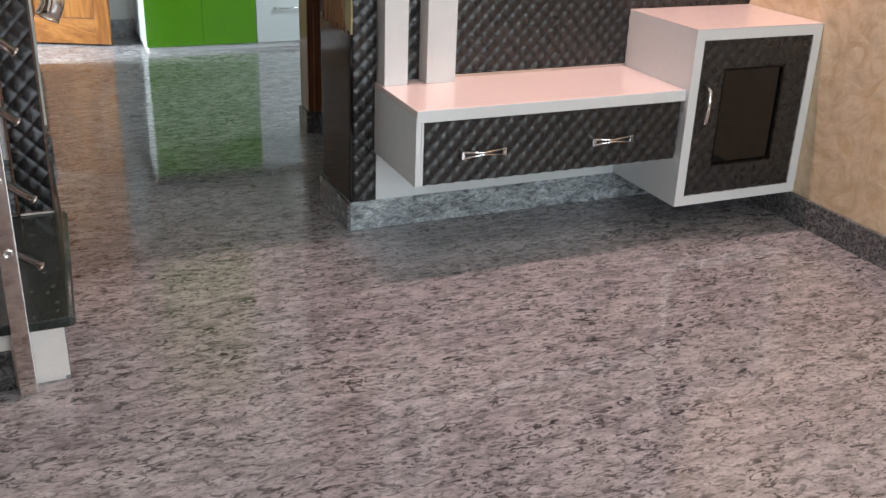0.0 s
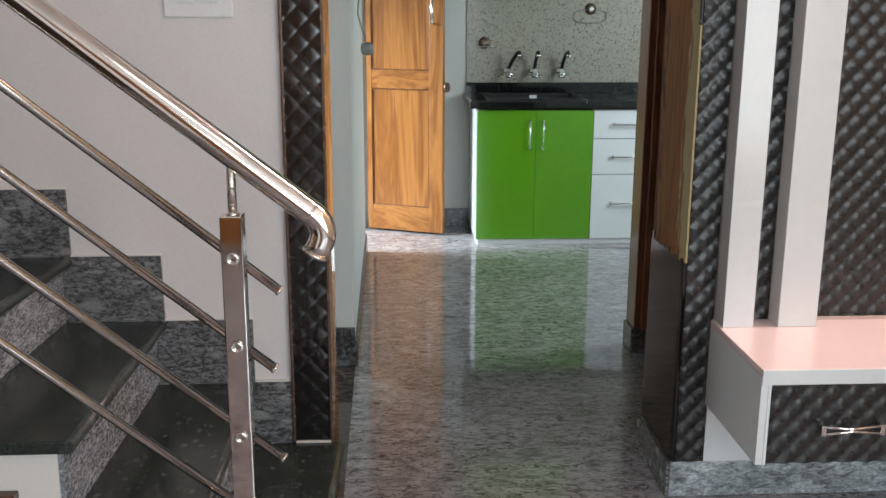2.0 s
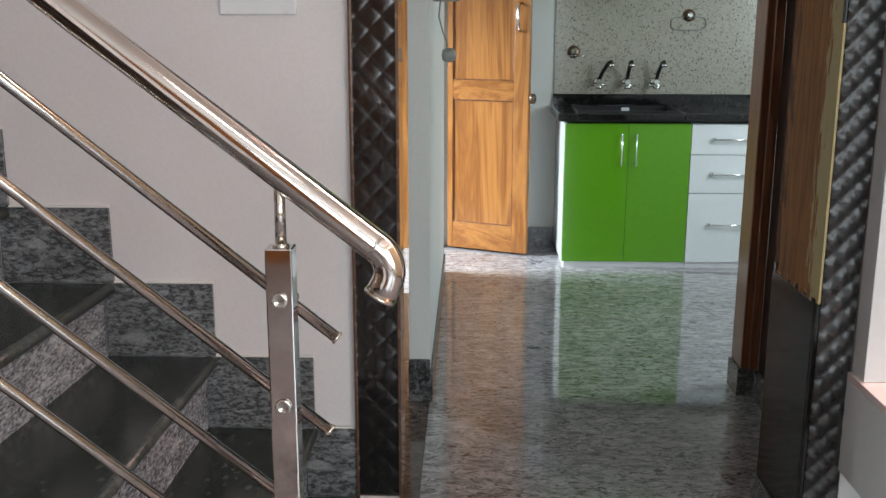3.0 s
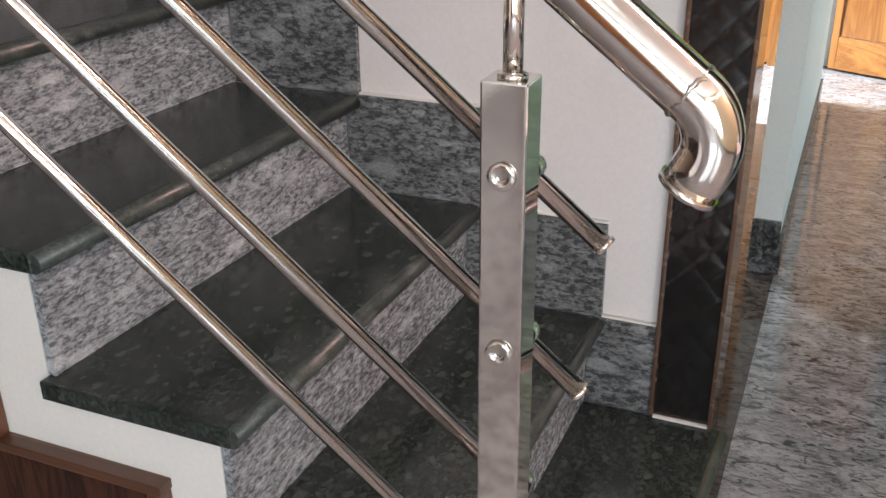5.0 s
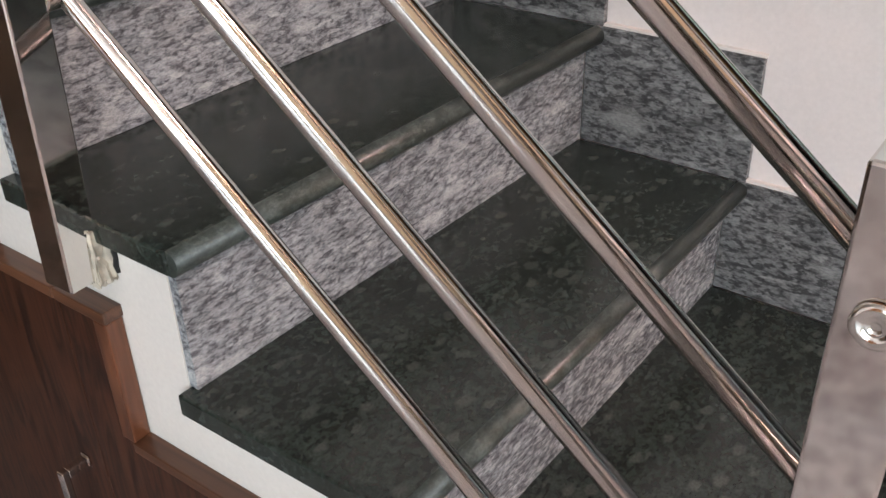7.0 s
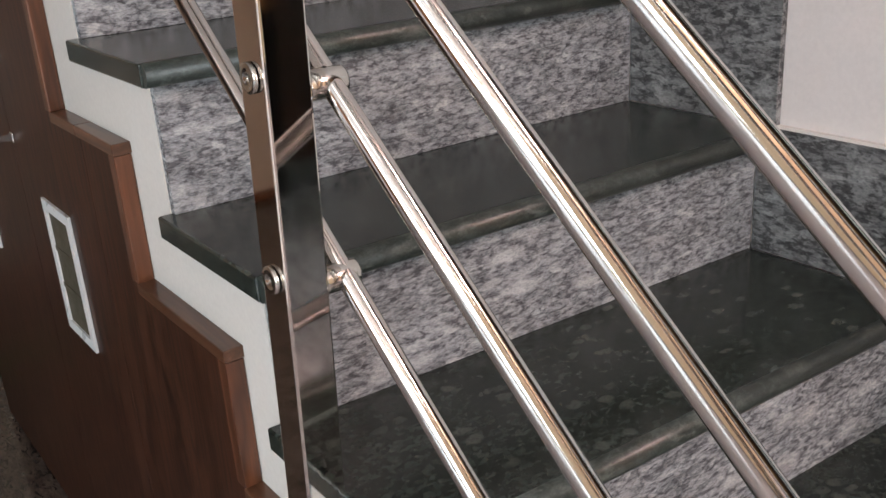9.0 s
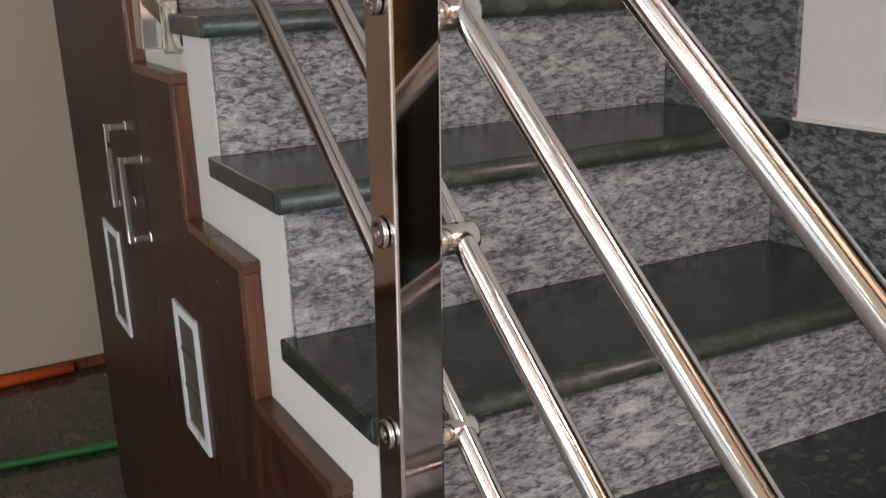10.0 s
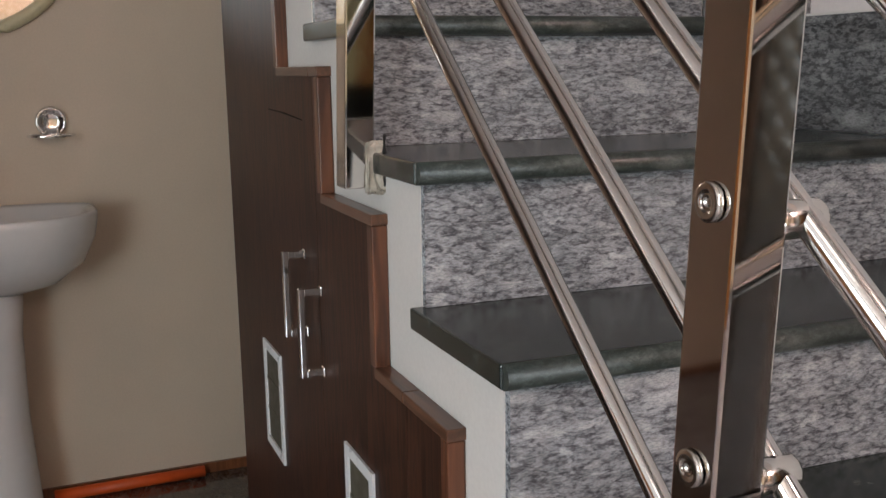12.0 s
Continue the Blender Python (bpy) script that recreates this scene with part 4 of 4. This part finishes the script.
def tap(x, z, lean):
    t = thing("wall_tap", (x, 6.98, z), "chrome wall tap over the sink", "tap", "taps over the sink")
    part("flange", lathe([(0.026, 0.0), (0.026, -0.006), (0.014, -0.012)], (x, 6.989, z), 20, "y"), M_CHROME, t)
    part("body", tube([(x, 6.978, z), (x, 6.93, z), (x, 6.915, z + 0.004)], [0.014, 0.016, 0.015], 16), M_CHROME, t)
    part("spout", tube([(x, 6.935, z + 0.01), (x + lean * 0.4, 6.925, z + 0.06), (x + lean, 6.89, z + 0.115), (x + lean * 1.15, 6.86, z + 0.12), (x + lean * 1.2, 6.845, z + 0.105)], 0.0115, 14), M_DARK, t, "dark curved spout")
    part("spout_tip", lathe([(0.016, 0.0), (0.017, 0.014), (0.012, 0.018)], (x + lean * 1.2, 6.845, z + 0.092), 16), M_CHROME, t)
    part("handle", join(tube([(x - 0.045, 6.91, z - 0.014), (x + 0.045, 6.91, z - 0.014)], 0.0055, 10), lathe([(0.02, 0.0), (0.022, 0.012), (0.012, 0.02)], (x, 6.91, z - 0.034), 16)), M_CHROME, t, "cross handle")


tap(0.910, 0.985, 0.050)
tap(1.075, 0.985, 0.008)
tap(1.241, 0.985, 0.022)


def wall_cock(x, z, ring):
    c = thing("water_outlet", (x, 6.98, z), "round chrome water outlet on the tiled wall", "outlet", "outlets on the tiles")
    part("flange", lathe([(0.036, 0.0), (0.036, -0.004), (0.028, -0.010), (0.018, -0.012)], (x, 6.9895, z), 24, "y"), M_TRIM, c)
    part("spindle", lathe([(0.016, 0.0), (0.018, -0.02), (0.010, -0.028)], (x, 6.977, z), 20, "y"), M_CHROME, c)
    if ring:
        pts = [(x + 0.10 * math.copysign(abs(math.cos(a)) ** 0.6, math.cos(a)), 6.983, z - 0.045 + 0.038 * math.copysign(abs(math.sin(a)) ** 0.6, math.sin(a))) for a in (2 * math.pi * k / 28 for k in range(28))]
        part("outline", tube(pts, 0.003, 8, closed=True), M_GREYP, c, "oval marking cord")
    else:
        part("lever", boxm(x - 0.03, x + 0.055, 6.955, 6.962, z - 0.026, z - 0.020, 0.002), M_CHROME, c)


wall_cock(0.766, 1.157, False)
wall_cock(1.420, 1.363, True)

# kitchen door leaf, standing open
leaf = thing("panel_door", (0.28, 6.84, 0.012), "open panelled teak door leaf with a steel pull handle", "door")
ang = math.atan2(6.745 - 6.945, 0.508 - 0.05)
LW = math.hypot(0.458, 0.20)
turn = Matrix.Translation((0.05, 6.945, 0)) @ Matrix.Rotation(ang, 4, "Z")


def on_leaf(bm):
    bmesh.ops.transform(bm, matrix=turn, verts=bm.verts)
    return bm


LY0, LY1 = -0.036, 0.0
for x0, x1 in ((0, 0.034), (LW - 0.088, LW)):
    part("stile", on_leaf(boxm(x0, x1, LY0, LY1, 0.012, 2.03, 0.002)), M_TEAK, leaf)
for z0, z1 in ((0.012, 0.165), (0.890, 1.000), (1.62, 1.73), (1.92, 2.03)):
    part("rail", on_leaf(boxm(0.0345, LW - 0.0885, LY0 + 0.001, LY1 - 0.001, z0, z1, 0.002)), M_TEAK_X, leaf)
for z0, z1 in ((0.1655, 0.8895), (1.0005, 1.6195), (1.7305, 1.9195)):
    part("panel", on_leaf(boxm(0.0345, LW - 0.0885, LY0 + 0.010, LY1 - 0.010, z0, z1, 0.001)), M_TEAK, leaf)
    # dark wood on the mouldings paints the shade in the panel recesses
    for q0, q1 in ((z0, z0 + 0.007), (z1 - 0.007, z1)):
        part("moulding", on_leaf(boxm(0.035, LW - 0.089, LY0 + 0.005, LY0 + 0.0098, q0, q1, 0.002)), M_JAMB, leaf)
    for q0 in (0.035, LW - 0.0945):
        part("moulding", on_leaf(boxm(q0, q0 + 0.0055, LY0 + 0.005, LY0 + 0.0098, z0 + 0.0125, z1 - 0.0125, 0.001)), M_JAMB, leaf)
hxl = LW - 0.055
part("handle", on_leaf(tube([(hxl, LY0, 1.275), (hxl, LY0 - 0.035, 1.285), (hxl, LY0 - 0.042, 1.35), (hxl, LY0 - 0.035, 1.415), (hxl, LY0, 1.425)], 0.0085, 12)), M_BRUSHED, leaf, "steel pull handle")
part("knob", on_leaf(lathe([(0.012, 0.0), (0.030, 0.012), (0.028, 0.03), (0.008, 0.036)], (LW + 0.0, -0.018, 0.905), 18, "x")), M_TRIM, leaf, "round dark knob")

# front door leaf, standing open into the hall behind the start of the walk
front = thing("front_door", (-0.75, -1.22, 0.012), "open panelled teak front door leaf standing in the hall", "door")
FX0, FX1, FY0, FY1 = -1.30, -0.22, -1.24, -1.20
for x0, x1 in ((FX0, FX0 + 0.12), (-0.82, -0.70), (FX1 - 0.12, FX1)):
    part("stile", boxm(x0, x1, FY0, FY1, 0.012, 2.05, 0.003), M_TEAK, front)
for x0, x1 in ((FX0 + 0.1205, -0.8205), (-0.6995, FX1 - 0.1205)):
    for z0, z1 in ((0.012, 0.20), (0.90, 1.03), (1.92, 2.05)):
        part("rail", boxm(x0, x1, FY0 + 0.001, FY1 - 0.001, z0, z1, 0.003), M_TEAK_X, front)
    for z0, z1 in ((0.2005, 0.8995), (1.0305, 1.9195)):
        part("panel", boxm(x0, x1, FY0 + 0.012, FY1 - 0.012, z0, z1), M_TEAK, front)
fframe = thing("door_frame", (-1.325, -1.22, 0.0), "teak door post on the hall wall", "door frame", kind="structure")
part("jamb", boxm(-1.349, -1.301, -1.27, -1.17, 0.0, 2.1, 0.004), M_TEAK, fframe)

# electrical box on the partition
ebox = thing("electric_box", (0.08, 4.8, 1.395), "grey electrical box with a dark front and a hanging plug", "electric box")
part("case", boxm(0.031, 0.125, 4.72, 4.90, 1.395, 1.66, 0.004), M_GREYP, ebox)
part("front", boxm(0.045, 0.10, 4.713, 4.7195, 1.41, 1.65, 0.002), M_DARK, ebox, "dark front")
part("cord", tube([(0.060, 4.73, 1.394), (0.055, 4.72, 1.34), (0.068, 4.715, 1.29), (0.082, 4.71, 1.255), (0.085, 4.71, 1.235)], 0.003, 8), M_GREYP, ebox)
part("plug", lathe([(0.010, 0.02), (0.022, 0.014), (0.026, -0.004), (0.022, -0.022), (0.012, -0.028)], (0.090, 4.71, 1.212), 14), M_GREYP, ebox, "grey plug")

# ---- washbasin corner ----
basin = thing("washbasin", (-3.4, 2.06, 0), "white ceramic washbasin on a pedestal", "washbasin")


def basin_bowl():
    """A half-oval bowl with a rolled rim, hollow on top."""
    bm = bmesh.new()
    seg = 40
    rows = [(0.30, 0.17, 0.730, 0.06), (0.62, 0.52, 0.760, 0.03), (0.86, 0.82, 0.820, 0.0), (0.97, 0.96, 0.895, 0.0), (1.0, 1.0, 0.945, 0.0), (1.0, 1.0, 0.965, 0.0), (0.97, 0.97, 0.972, 0.0), (0.90, 0.90, 0.962, 0.0), (0.80, 0.76, 0.905, 0.0), (0.55, 0.45, 0.845, 0.0), (0.1, 0.08, 0.83, 0.0)]
    rings = []
    for fy, fx, z, _ in rows:
        ring = []
        for k in range(seg):
            a = 2 * math.pi * k / seg
            c, s = math.cos(a), math.sin(a)
            y = 2.06 + 0.325 * fy * math.copysign(abs(s) ** 0.75, s)
            x = -3.405 + (0.21 if c > 0 else 0.193) * fx * math.copysign(abs(c) ** (0.85 if c > 0 else 0.35), c)
            ring.append(bm.verts.new((x, y, z)))
        rings.append(ring)
    for a, b in zip(rings, rings[1:]):
        for k in range(seg):
            bm.faces.new((a[k], a[(k + 1) % seg], b[(k + 1) % seg], b[k])).smooth = True
    bm.faces.new(rings[0]), bm.faces.new(rings[-1])
    bmesh.ops.recalc_face_normals(bm, faces=bm.faces)
    return bm


part("bowl", basin_bowl(), M_CERAMIC, basin)
part("pedestal", lathe([(0.115, 0.0), (0.118, 0.02), (0.100, 0.06), (0.085, 0.35), (0.088, 0.6), (0.10, 0.735)], (-3.45, 2.06, 0), 30), M_CERAMIC, basin, "tapered ceramic pedestal")
part("tap", tube([(-3.53, 2.06, 0.965), (-3.53, 2.06, 1.05), (-3.50, 2.06, 1.08), (-3.44, 2.06, 1.07), (-3.42, 2.06, 1.05)], 0.011, 12), M_CHROME, basin, "chrome tap")
dish = thing("soap_dish", (-3.58, 2.277, 1.18), "chrome soap dish on the wall above the basin", "soap dish")
part("bracket", lathe([(0.047, 0.0), (0.047, 0.010), (0.043, 0.016), (0.037, 0.017), (0.034, 0.010), (0.02, 0.006), (0.004, 0.005)], (-3.599, 2.279, 1.222), 32, "x"), M_CHROME, dish)
part("tray", tube([(-3.545 + 0.045 * math.cos(a), 2.276 + 0.066 * math.sin(a), 1.182) for a in (2 * math.pi * k / 28 for k in range(28))], 0.004, 8, closed=True), M_CHROME, dish)
part("dish", lathe([(0.018, -0.008), (0.034, -0.006), (0.043, 0.0)], (-3.545, 2.276, 1.181), 24), M_CHROME, dish)
for ay in (2.262, 2.296):
    part("arm", tube([(-3.58, ay, 1.205), (-3.555, ay, 1.188)], 0.004, 8), M_CHROME, dish)
mirror = thing("wall_mirror", (-3.58, 2.07, 1.9), "oval wall mirror with a cream frame", "mirror")
oval = [(-3.586, 2.07 + 0.36 * math.sin(a), 1.93 + 0.44 * math.cos(a)) for a in (2 * math.pi * k / 64 for k in range(64))]
part("frame", tube(oval, 0.020, 12, closed=True), M_CREAM, mirror, "cream plastic frame")
bm = bmesh.new()
bm.faces.new([bm.verts.new((-3.592, y, z)) for _, y, z in oval])
part("glass", bm, M_MIRROR, mirror)
orange = thing("orange_pipe", (-3.57, 2.43, 0), "orange plastic pipe lying along the wall on the floor", "pipe")
part("pipe", tube([(-3.560, 2.19, 0.019), (-3.563, 2.45, 0.019), (-3.566, 2.67, 0.019)], 0.019, 14), M_ORANGE, orange)
hose = thing("green_hose", (-2.93, 2.5, 0), "green garden hose on the dark floor", "hose")
part("hose", tube([(-2.99, 2.05, 0.013), (-2.955, 2.30, 0.013), (-2.915, 2.55, 0.013), (-2.885, 2.80, 0.013), (-2.90, 3.05, 0.013)], 0.013, 12), M_GREENHOSE, hose)
